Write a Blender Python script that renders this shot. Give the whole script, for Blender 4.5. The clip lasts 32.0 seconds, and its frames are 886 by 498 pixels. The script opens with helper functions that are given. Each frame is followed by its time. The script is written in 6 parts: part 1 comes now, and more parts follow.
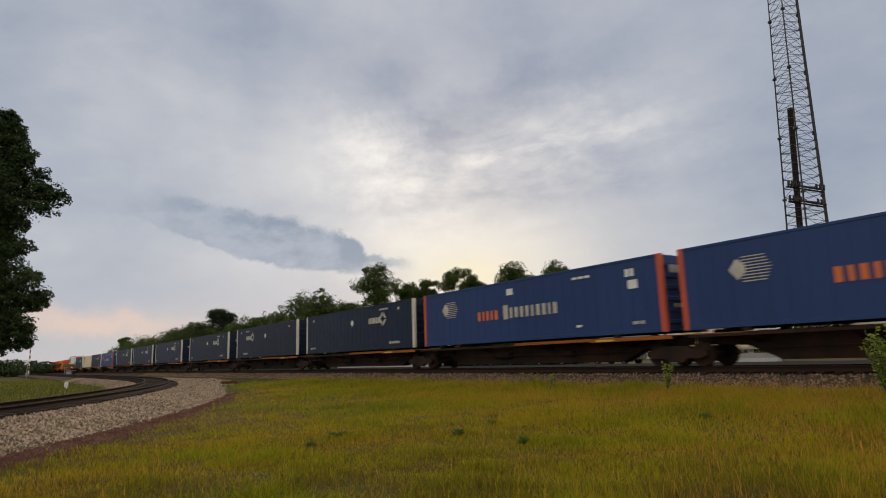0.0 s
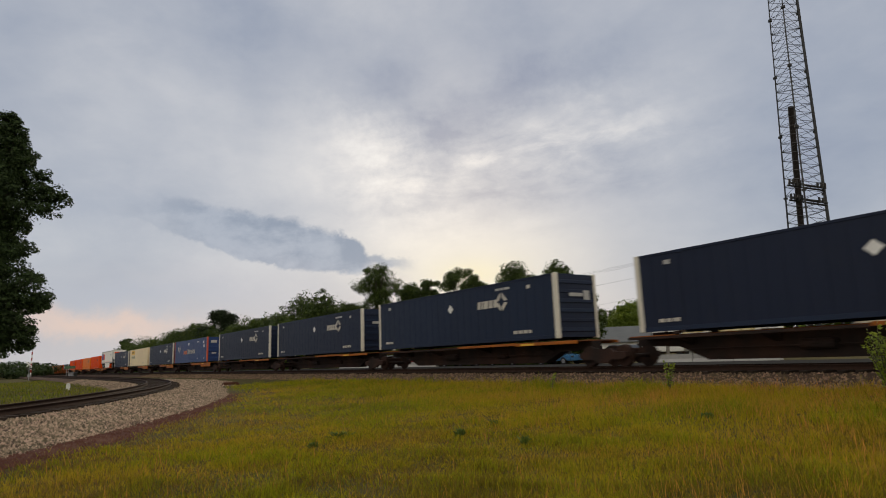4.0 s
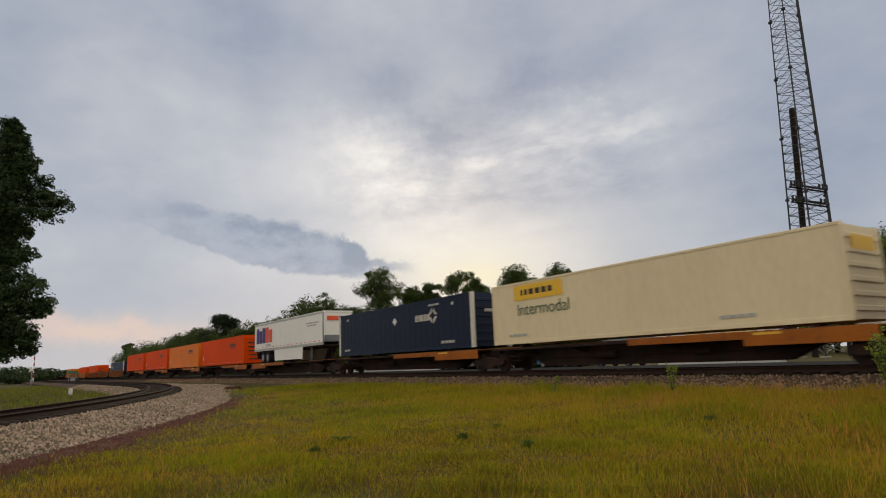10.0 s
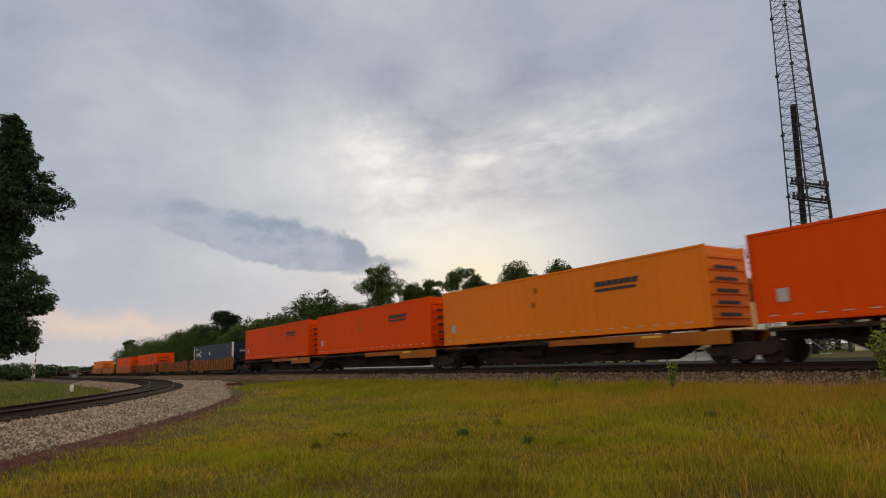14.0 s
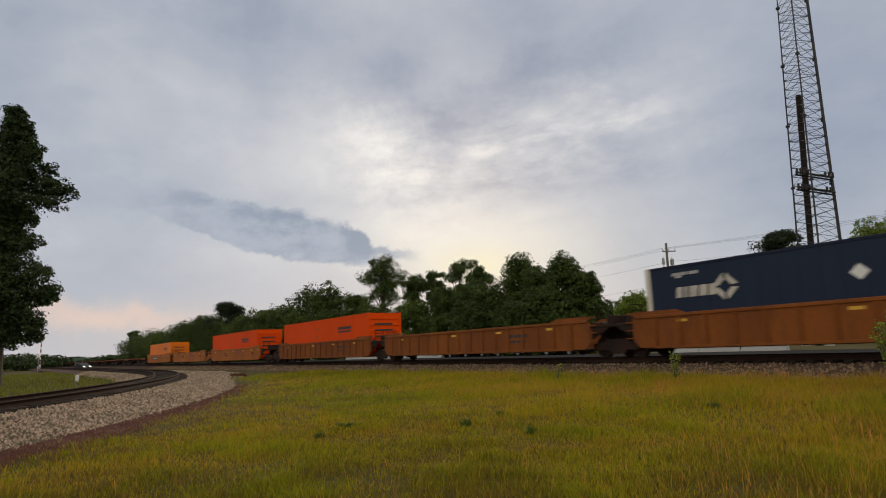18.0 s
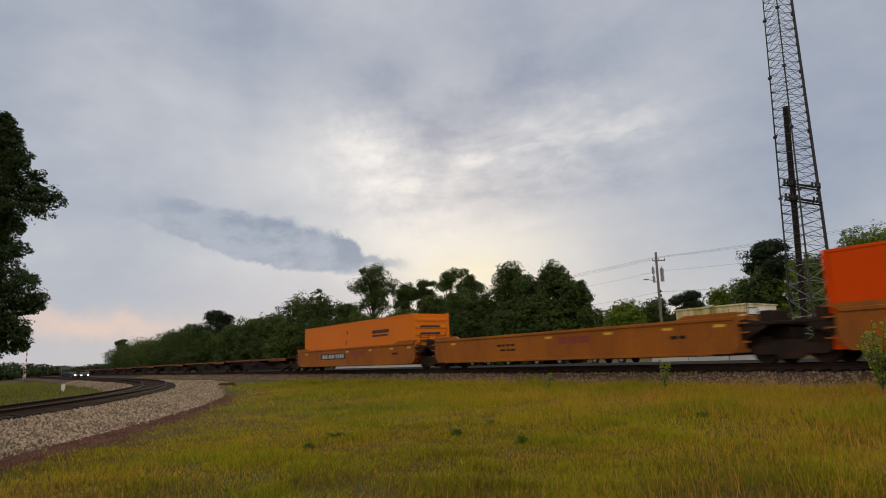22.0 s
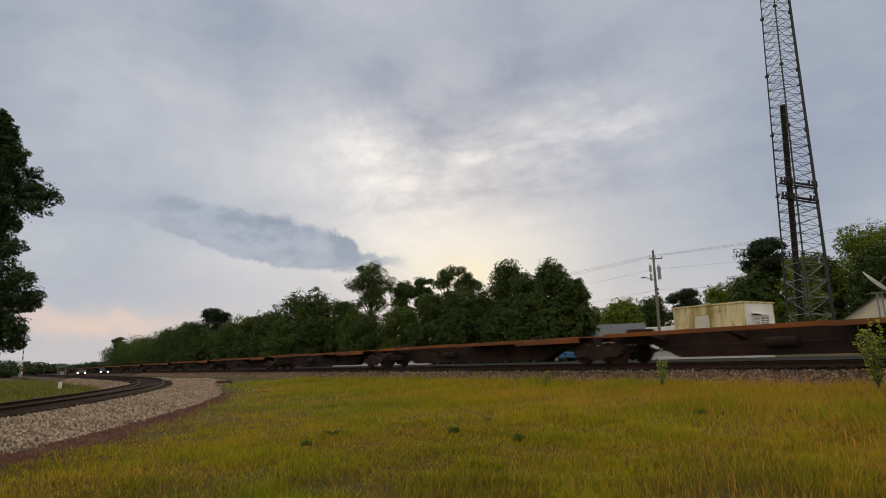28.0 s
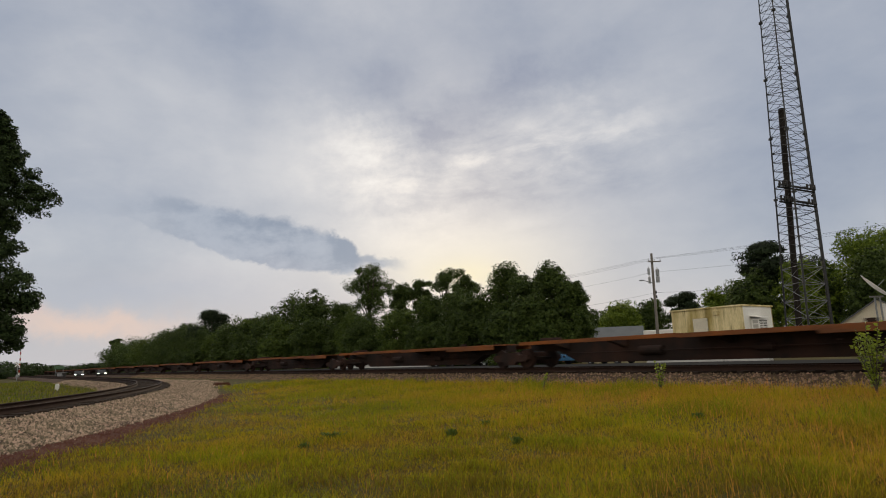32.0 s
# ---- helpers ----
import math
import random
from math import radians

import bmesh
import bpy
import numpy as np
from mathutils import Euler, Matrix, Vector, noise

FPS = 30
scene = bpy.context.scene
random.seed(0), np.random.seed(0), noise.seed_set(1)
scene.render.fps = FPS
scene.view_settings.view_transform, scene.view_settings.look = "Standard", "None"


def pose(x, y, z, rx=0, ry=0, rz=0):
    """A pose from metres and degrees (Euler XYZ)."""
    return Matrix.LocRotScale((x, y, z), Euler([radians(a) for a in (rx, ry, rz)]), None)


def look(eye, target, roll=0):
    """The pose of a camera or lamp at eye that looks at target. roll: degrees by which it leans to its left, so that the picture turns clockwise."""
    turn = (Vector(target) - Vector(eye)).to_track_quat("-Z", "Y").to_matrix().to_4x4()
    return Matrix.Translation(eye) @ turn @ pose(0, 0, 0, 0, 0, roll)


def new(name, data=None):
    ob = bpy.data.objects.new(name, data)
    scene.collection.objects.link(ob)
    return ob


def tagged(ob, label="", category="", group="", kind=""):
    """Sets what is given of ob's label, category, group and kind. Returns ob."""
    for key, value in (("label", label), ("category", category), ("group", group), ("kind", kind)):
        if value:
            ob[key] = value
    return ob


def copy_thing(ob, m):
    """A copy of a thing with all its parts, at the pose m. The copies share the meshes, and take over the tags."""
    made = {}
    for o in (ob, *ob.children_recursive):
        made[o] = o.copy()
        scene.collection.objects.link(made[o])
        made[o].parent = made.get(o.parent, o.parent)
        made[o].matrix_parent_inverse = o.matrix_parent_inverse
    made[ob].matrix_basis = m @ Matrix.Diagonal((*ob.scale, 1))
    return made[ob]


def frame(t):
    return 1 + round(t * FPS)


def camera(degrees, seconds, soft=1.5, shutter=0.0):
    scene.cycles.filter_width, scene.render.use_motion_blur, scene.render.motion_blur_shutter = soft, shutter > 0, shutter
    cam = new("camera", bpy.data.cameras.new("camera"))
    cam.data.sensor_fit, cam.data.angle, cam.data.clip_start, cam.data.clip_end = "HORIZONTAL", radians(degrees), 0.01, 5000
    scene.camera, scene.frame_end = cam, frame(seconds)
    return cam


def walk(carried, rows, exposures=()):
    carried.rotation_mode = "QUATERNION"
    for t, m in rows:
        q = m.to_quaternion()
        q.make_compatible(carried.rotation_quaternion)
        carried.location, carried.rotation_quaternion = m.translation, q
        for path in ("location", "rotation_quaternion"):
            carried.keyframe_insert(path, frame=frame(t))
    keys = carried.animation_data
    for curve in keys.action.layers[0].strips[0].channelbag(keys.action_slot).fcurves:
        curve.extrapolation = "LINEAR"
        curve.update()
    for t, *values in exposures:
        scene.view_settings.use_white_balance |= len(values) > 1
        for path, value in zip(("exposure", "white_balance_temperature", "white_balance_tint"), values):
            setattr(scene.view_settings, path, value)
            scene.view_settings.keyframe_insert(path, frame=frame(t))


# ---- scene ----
cam = camera(71.63, 32.0, soft=1.0, shutter=0.3)
EYE = 1.5

# seconds, turn to the right, tilt up, lean, in degrees
PATH = [
    [0.0, 0.37, 10.11, -1.85], [0.5, 0.34, 10.22, -2.0], [1.0, 0.33, 10.2, -2.05], [1.5, 0.28, 9.96, -2.07], [2.0, 0.38, 9.87, -1.99],
    [2.5, 0.34, 9.87, -2.06], [3.0, 0.35, 9.97, -2.15], [3.5, 0.27, 10.08, -2.08], [5.5, 0.32, 10.31, -2.11], [6.0, 0.44, 10.44, -2.04],
    [6.5, 0.55, 10.43, -2.17], [7.0, 0.49, 10.4, -2.19], [7.5, 0.31, 10.32, -2.19], [8.0, 0.21, 10.19, -2.07], [8.5, 0.13, 10.18, -2.17],
    [9.0, -0.01, 10.19, -2.23], [9.5, -0.03, 10.41, -2.21], [10.0, 0.14, 10.44, -2.33], [10.5, 0.27, 10.45, -2.31], [11.0, 0.29, 10.34, -2.34],
    [11.5, 0.2, 10.2, -2.35], [12.0, 0.13, 10.18, -2.43], [12.5, 0.06, 10.33, -2.38], [13.0, 0.0, 10.25, -2.52], [13.5, 0.05, 10.2, -2.3],
    [14.0, 0.07, 10.13, -2.31], [14.5, 0.0, 10.03, -2.31], [16.5, 0.07, 9.62, -2.42], [17.0, 0.06, 9.64, -2.39], [17.5, 0.09, 9.6, -2.37],
    [18.0, -0.26, 9.33, -2.22], [18.5, -0.42, 9.13, -2.11], [19.0, -0.24, 9.23, -1.92], [19.5, 0.1, 9.38, -2.16], [20.0, 0.57, 9.78, -2.35],
    [20.5, 0.72, 10.15, -2.57], [21.0, 0.85, 10.21, -2.5], [21.5, 0.81, 10.17, -2.4], [22.0, 0.64, 10.11, -2.23], [22.5, 0.53, 9.99, -2.38],
    [23.0, 0.45, 9.88, -2.37], [23.5, 0.87, 9.55, -2.35], [24.0, 1.02, 9.48, -2.25], [24.5, 0.87, 9.57, -2.31], [25.0, 0.79, 9.7, -2.29],
    [25.5, 0.9, 9.92, -2.17], [27.5, 0.84, 9.89, -2.19], [28.0, 0.87, 9.91, -2.23], [28.5, 0.94, 9.95, -2.2], [29.0, 0.94, 9.85, -2.42],
    [29.5, 0.99, 9.83, -2.27], [30.0, 0.86, 9.91, -2.2], [30.5, 0.94, 9.99, -1.98], [31.0, 0.89, 10.05, -2.05], [31.5, 1.09, 10.04, -2.08],
    [32.0, 1.01, 10.12, -2.07]]
walk(cam, [(t, pose(0, 0, EYE, 90 + tilt, 0, -turn) @ pose(0, 0, 0, 0, 0, lean)) for t, turn, tilt, lean in PATH])
scene.view_settings.exposure = 0.0


# ---- light: cloudy evening sky, the sun low behind the trees ----
def srgb(r, g, b):
    return tuple(((c / 255 + 0.055) / 1.055) ** 2.4 if c > 10 else c / 255 / 12.92 for c in (r, g, b)) + (1,)


def make_world():
    world = bpy.data.worlds.new("world")
    scene.world = world
    world.use_nodes = True
    nt = world.node_tree
    nt.nodes.clear()
    link = nt.links.new

    def put(sock, v):
        if isinstance(v, (int, float, tuple)):
            sock.default_value = v
        else:
            link(v, sock)

    def M(op, a, b=0.0, c=0.0, clamp=False):
        n = nt.nodes.new("ShaderNodeMath")
        n.operation, n.use_clamp = op, clamp
        for i, v in enumerate((a, b, c)):
            put(n.inputs[i], v)
        return n.outputs[0]

    def mix(fac, a, b, mode="MIX"):
        n = nt.nodes.new("ShaderNodeMix")
        n.data_type, n.blend_type, n.clamp_factor = "RGBA", mode, True
        put(n.inputs[0], fac), put(n.inputs[6], a), put(n.inputs[7], b)
        return n.outputs[2]

    def ramp(v, lo, hi):
        n = nt.nodes.new("ShaderNodeMapRange")
        n.interpolation_type = "SMOOTHSTEP"
        put(n.inputs[0], v)
        n.inputs[1].default_value, n.inputs[2].default_value = lo, hi
        return n.outputs[0]

    def noise_of(vec, scale, detail, rough, dist=0.0):
        n = nt.nodes.new("ShaderNodeTexNoise")
        put(n.inputs["Vector"], vec)
        n.inputs["Scale"].default_value, n.inputs["Detail"].default_value = scale, detail
        n.inputs["Roughness"].default_value, n.inputs["Distortion"].default_value = rough, dist
        return n.outputs["Fac"]

    def combine(x, y, z):
        n = nt.nodes.new("ShaderNodeCombineXYZ")
        for i, v in enumerate((x, y, z)):
            put(n.inputs[i], v)
        return n.outputs[0]

    tc = nt.nodes.new("ShaderNodeTexCoord")
    sep = nt.nodes.new("ShaderNodeSeparateXYZ")
    link(tc.outputs["Generated"], sep.inputs[0])
    x, y, z = sep.outputs
    az = M("MULTIPLY", M("ARCTAN2", x, y), 180 / math.pi)
    el = M("MULTIPLY", M("ARCSINE", z), 180 / math.pi)
    lane = combine(M("ADD", M("MULTIPLY", az, 0.55), M("MULTIPLY", el, 0.12)), M("ADD", el, M("MULTIPLY", az, -0.05)), 3.0)
    big = noise_of(combine(M("MULTIPLY", az, 0.75), el, 11.0), 0.060, 4.0, 0.5, 0.3)
    fine = noise_of(lane, 0.15, 6.0, 0.55, 0.35)
    tiny = noise_of(lane, 0.40, 7.0, 0.6, 0.3)
    puff = noise_of(combine(M("MULTIPLY", az, 0.8), el, 5.0), 0.34, 7.0, 0.6, 0.2)
    wob = M("SUBTRACT", noise_of(combine(az, el, 0.0), 0.15, 5.0, 0.6), 0.5)
    wob2 = M("SUBTRACT", noise_of(combine(az, el, 7.0), 0.19, 6.0, 0.65), 0.5)
    wa, we = M("ADD", az, M("MULTIPLY", wob, 8.0)), M("ADD", el, M("MULTIPLY", wob2, 5.0))
    streak = noise_of(combine(M("MULTIPLY", M("ADD", az, M("MULTIPLY", wob, 5.0)), 0.30), M("ADD", M("ADD", el, M("MULTIPLY", az, -0.10)), M("MULTIPLY", wob2, 1.6)), 19.0), 0.42, 7.0, 0.58, 0.5)

    def blob(a0, e0, sa, se, tilt=0.0, warped=True):
        """A soft spot of the sky: 1 in its middle."""
        da, de = M("SUBTRACT", wa if warped else az, a0), M("SUBTRACT", we if warped else el, e0)
        c, s = math.cos(radians(tilt)), math.sin(radians(tilt))
        u = M("DIVIDE", M("ADD", M("MULTIPLY", da, c), M("MULTIPLY", de, s)), sa)
        v = M("DIVIDE", M("SUBTRACT", M("MULTIPLY", de, c), M("MULTIPLY", da, s)), se)
        return M("EXPONENT", M("MULTIPLY", M("ADD", M("MULTIPLY", u, u), M("MULTIPLY", v, v)), -1.0))

    def total(first, *rest):
        for r in rest:
            first = M("ADD", first, r)
        return first

    def part_of(amount, v):
        return M("MULTIPLY", v, amount)

    def swing(v):
        return M("SUBTRACT", v, 0.5)

    sky = nt.nodes.new("ShaderNodeTexSky")
    sky.sky_type, sky.sun_disc = "NISHITA", False
    sky.sun_elevation, sky.sun_rotation = radians(15), radians(2.5)
    clear = mix(1.0, sky.outputs[0], (0.1, 0.1, 0.1, 1), "MULTIPLY")
    # how thin the cloud is: thick, slate masses are low, the bright gap over the sun is high
    gap = blob(-3.5, 17.0, 7.5, 6.0, -15)
    torn = blob(9.5, 18.2, 12.0, 4.6, 3)
    thin = total(
        M("ADD", 0.46, part_of(0.42, swing(big))), part_of(0.28, swing(fine)), part_of(0.16, swing(tiny)),
        part_of(-0.16, blob(-18.0, 29.5, 4.5, 4.0)), part_of(-0.14, blob(-6.0, 26.5, 7.0, 3.6)), part_of(-0.12, blob(-4.5, 25.0, 3.0, 2.0, 20)),
        part_of(-0.30, blob(7.5, 23.9, 9.0, 2.0, 12)), part_of(-0.24, blob(0.5, 21.2, 4.0, 1.7, -8)), part_of(-0.16, blob(9.0, 28.5, 10.0, 4.0)),
        part_of(0.16, blob(-13.0, 17.6, 9.0, 4.2)), part_of(0.06, blob(-27.0, 22.0, 11.0, 6.0)),
        part_of(0.20, blob(-7.6, 20.4, 3.0, 2.2, -20)), part_of(0.26, blob(-4.8, 18.2, 3.4, 2.2, -15)), part_of(0.11, blob(-4.0, 13.6, 6.0, 3.4)), part_of(0.15, blob(-19.0, 9.2, 9.0, 3.0, -8)),
        part_of(0.12, blob(-1.0, 10.2, 13.0, 2.6)), part_of(-0.16, blob(7.0, 14.9, 6.5, 1.7, 4)), part_of(-0.14, blob(-1.5, 14.2, 5.0, 0.55, 2)),
        part_of(0.14, blob(4.6, 17.9, 2.6, 0.8, 4)), part_of(0.12, blob(17.0, 20.2, 5.0, 1.0, 6)), part_of(-0.09, blob(8.5, 17.4, 9.0, 3.2)), part_of(-0.06, blob(12.0, 11.0, 12.0, 5.0)),
        part_of(-0.12, blob(36.0, 15.0, 11.0, 12.0)),
        M("MULTIPLY", gap, M("ADD", part_of(0.85, swing(puff)), part_of(0.5, swing(streak)))),
        M("MULTIPLY", torn, M("ADD", part_of(1.05, swing(streak)), part_of(0.6, swing(tiny)))))
    tones = nt.nodes.new("ShaderNodeValToRGB")
    tones.color_ramp.elements[0].position, tones.color_ramp.elements[0].color = 0.16, srgb(134, 145, 168)
    tones.color_ramp.elements[1].position, tones.color_ramp.elements[1].color = 1.0, srgb(240, 238, 235)
    for at, tone in ((0.32, srgb(158, 166, 182)), (0.48, srgb(177, 182, 193)), (0.62, srgb(197, 199, 205)), (0.78, srgb(217, 216, 217))):
        tones.color_ramp.elements.new(at).color = tone
    link(thin, tones.inputs[0])
    col = mix(0.90, clear, tones.outputs[0])
    col = mix(M("MULTIPLY", ramp(el, 9.0, 1.0), 0.45), col, srgb(206, 201, 203))
    # warm glow near the skyline
    col = mix(M("MULTIPLY", blob(3.0, 8.8, 9.0, 3.0, 0, False), 0.55), col, srgb(245, 236, 216))
    col = mix(M("MULTIPLY", blob(3.0, 7.6, 4.0, 1.5, 0, False), 0.80), col, srgb(255, 242, 206))
    # long slate cloud, a wedge that thickens to the right: soft above, sharper below
    curd = swing(puff)
    ka, ke = M("ADD", az, M("ADD", M("MULTIPLY", wob, 3.0), M("MULTIPLY", curd, 3.2))), M("ADD", el, M("ADD", M("MULTIPLY", wob2, 1.6), M("MULTIPLY", curd, 2.2)))
    along = M("ADD", ka, 27.5)
    high = M("SUBTRACT", M("SUBTRACT", 14.3, M("MULTIPLY", M("MULTIPLY", along, along), 0.0074)), M("MULTIPLY", M("MAXIMUM", M("ADD", ka, 9.8), 0.0), 0.9))
    low = M("MAXIMUM", M("SUBTRACT", 12.7, M("MULTIPLY", along, 0.325)), 8.1)
    inside = M("MULTIPLY", ramp(M("SUBTRACT", high, ke), -0.4, 0.6), ramp(M("SUBTRACT", ke, low), -0.22, 0.30))
    slate = M("MULTIPLY", inside, M("MULTIPLY", ramp(ka, -31.0, -19.0), ramp(ka, -6.2, -8.2)))
    tail = M("MULTIPLY", M("MULTIPLY", ramp(M("SUBTRACT", 9.6, ke), 0.0, 0.5), ramp(ke, 8.1, 8.7)), M("MULTIPLY", ramp(ka, -12, -9), ramp(ka, -1.6, -5.5)))
    slate = M("MAXIMUM", slate, M("MULTIPLY", tail, 0.8))
    haze = M("MULTIPLY", blob(-30.5, 13.8, 7.0, 1.2, -3), 0.42)
    col = mix(haze, col, srgb(170, 178, 192))
    col = mix(M("MULTIPLY", slate, 0.86), col, mix(ramp(M("ADD", M("MULTIPLY", puff, 0.6), M("MULTIPLY", streak, 0.4)), 0.40, 0.62), srgb(140, 152, 170), srgb(172, 180, 193)))
    # pink band and blue-grey bars low down, away from the sun
    col = mix(M("MULTIPLY", blob(-18.0, 6.5, 12.0, 2.8, -3), 0.40), col, srgb(206, 202, 206))
    col = mix(M("MULTIPLY", blob(-28.0, 6.2, 8.0, 1.0, 2), 0.50), col, srgb(182, 187, 198))
    col = mix(M("MULTIPLY", blob(-29.0, 3.6, 7.5, 1.0, -2), 0.70), col, srgb(236, 207, 189))
    # overhead and behind the camera the cloud sheet is thinner and brighter
    col = mix(ramp(el, 36, 70), col, (0.66, 0.65, 0.64, 1))
    col = mix(M("MULTIPLY", ramp(y, 0.25, -0.45), ramp(el, -2, 8)), col, (0.92, 0.86, 0.76, 1))
    col = mix(ramp(el, -1.0, -6.0), col, srgb(120, 118, 104))
    bg = nt.nodes.new("ShaderNodeBackground")
    link(col, bg.inputs[0])
    bg.inputs[1].default_value = 1.0
    out = nt.nodes.new("ShaderNodeOutputWorld")
    link(bg.outputs[0], out.inputs[0])


make_world()
sun_data = bpy.data.lights.new("sun", "SUN")
sun_data.energy, sun_data.angle, sun_data.color = 1.3, radians(34), (1.0, 0.80, 0.54)
new("sun", sun_data).matrix_world = look((0, 0, 50), (-math.sin(radians(2.5)) * 50, -math.cos(radians(2.5)) * 50, 50 - 50 * math.tan(radians(15))))


# ---- materials ----
def material(name, color, rough=0.6, metal=0.0, other=None, scale=3.0, amount=0.35, grain=40.0, bump=0.15, island=0.0, per_object=0.0,
             stretch=(1, 1, 1), translucent=0.0, stain=None, stain_amount=0.4, world_space=False, gloss=0.5, speckle=0.19):
    """A surface with broad stains and fine grain. other: a second colour that shows in patches."""
    m = bpy.data.materials.new(name)
    m.use_nodes = True
    nt = m.node_tree
    link = nt.links.new
    bsdf = nt.nodes["Principled BSDF"]
    if world_space:
        src = nt.nodes.new("ShaderNodeNewGeometry").outputs["Position"]
    else:
        src = nt.nodes.new("ShaderNodeTexCoord").outputs["Object"]
    mp = nt.nodes.new("ShaderNodeMapping")
    mp.inputs["Scale"].default_value = stretch
    link(src, mp.inputs[0])

    def tex(sc, detail, rgh=0.6):
        n = nt.nodes.new("ShaderNodeTexNoise")
        link(mp.outputs[0], n.inputs["Vector"])
        n.inputs["Scale"].default_value, n.inputs["Detail"].default_value, n.inputs["Roughness"].default_value = sc, detail, rgh
        return n.outputs["Fac"]

    def rng(v, lo, hi, a=0.0, b=1.0):
        n = nt.nodes.new("ShaderNodeMapRange")
        link(v, n.inputs[0])
        for i, k in enumerate((lo, hi, a, b)):
            n.inputs[1 + i].default_value = k
        return n.outputs[0]

    def mix(fac, a, b, mode="MIX"):
        n = nt.nodes.new("ShaderNodeMix")
        n.data_type, n.blend_type = "RGBA", mode
        for i, v in ((0, fac), (6, a), (7, b)):
            if isinstance(v, (int, float, tuple)):
                n.inputs[i].default_value = v
            else:
                link(v, n.inputs[i])
        return n.outputs[2]

    c4 = tuple(color[:3]) + (1,)
    o4 = tuple((other or [v * 0.6 for v in color])[:3]) + (1,)
    broad, small = tex(scale, 4.0), tex(grain, 3.0)
    col = mix(rng(broad, 0.42, 0.66, 0.0, amount if other is None else min(1.0, amount * 2)), c4, o4)
    if stain:
        col = mix(rng(tex(scale * 2.7, 6.0, 0.7), 0.52, 0.68, 0.0, stain_amount), col, tuple(stain[:3]) + (1,))
    val = rng(small, 0.25, 0.75, 1 - speckle, 1 + speckle)
    hsv = nt.nodes.new("ShaderNodeHueSaturation")
    link(col, hsv.inputs["Color"])
    link(val, hsv.inputs["Value"])
    col = hsv.outputs[0]
    if island or per_object:
        if island:
            r = nt.nodes.new("ShaderNodeNewGeometry").outputs["Random Per Island"]
        else:
            r = nt.nodes.new("ShaderNodeObjectInfo").outputs["Random"]
        k = island or per_object
        h2 = nt.nodes.new("ShaderNodeHueSaturation")
        link(col, h2.inputs["Color"])
        link(rng(r, 0, 1, 1 - k, 1 + k), h2.inputs["Value"])
        link(rng(r, 0, 1, 0.5 + 0.03 * k, 0.5 - 0.03 * k), h2.inputs["Hue"])
        col = h2.outputs[0]
    link(col, bsdf.inputs["Base Color"])
    link(rng(small, 0.2, 0.8, max(0.03, rough - 0.12), min(1.0, rough + 0.12)), bsdf.inputs["Roughness"])
    bsdf.inputs["Metallic"].default_value = metal
    bsdf.inputs["Specular IOR Level"].default_value = gloss
    if bump:
        b = nt.nodes.new("ShaderNodeBump")
        b.inputs["Strength"].default_value, b.inputs["Distance"].default_value = bump, 0.02
        link(small, b.inputs["Height"])
        link(b.outputs[0], bsdf.inputs["Normal"])
    if translucent:
        tr = nt.nodes.new("ShaderNodeBsdfTranslucent")
        link(col, tr.inputs[0])
        ms = nt.nodes.new("ShaderNodeMixShader")
        ms.inputs[0].default_value = translucent
        link(bsdf.outputs[0], ms.inputs[1])
        link(tr.outputs[0], ms.inputs[2])
        link(ms.outputs[0], nt.nodes["Material Output"].inputs[0])
    return m


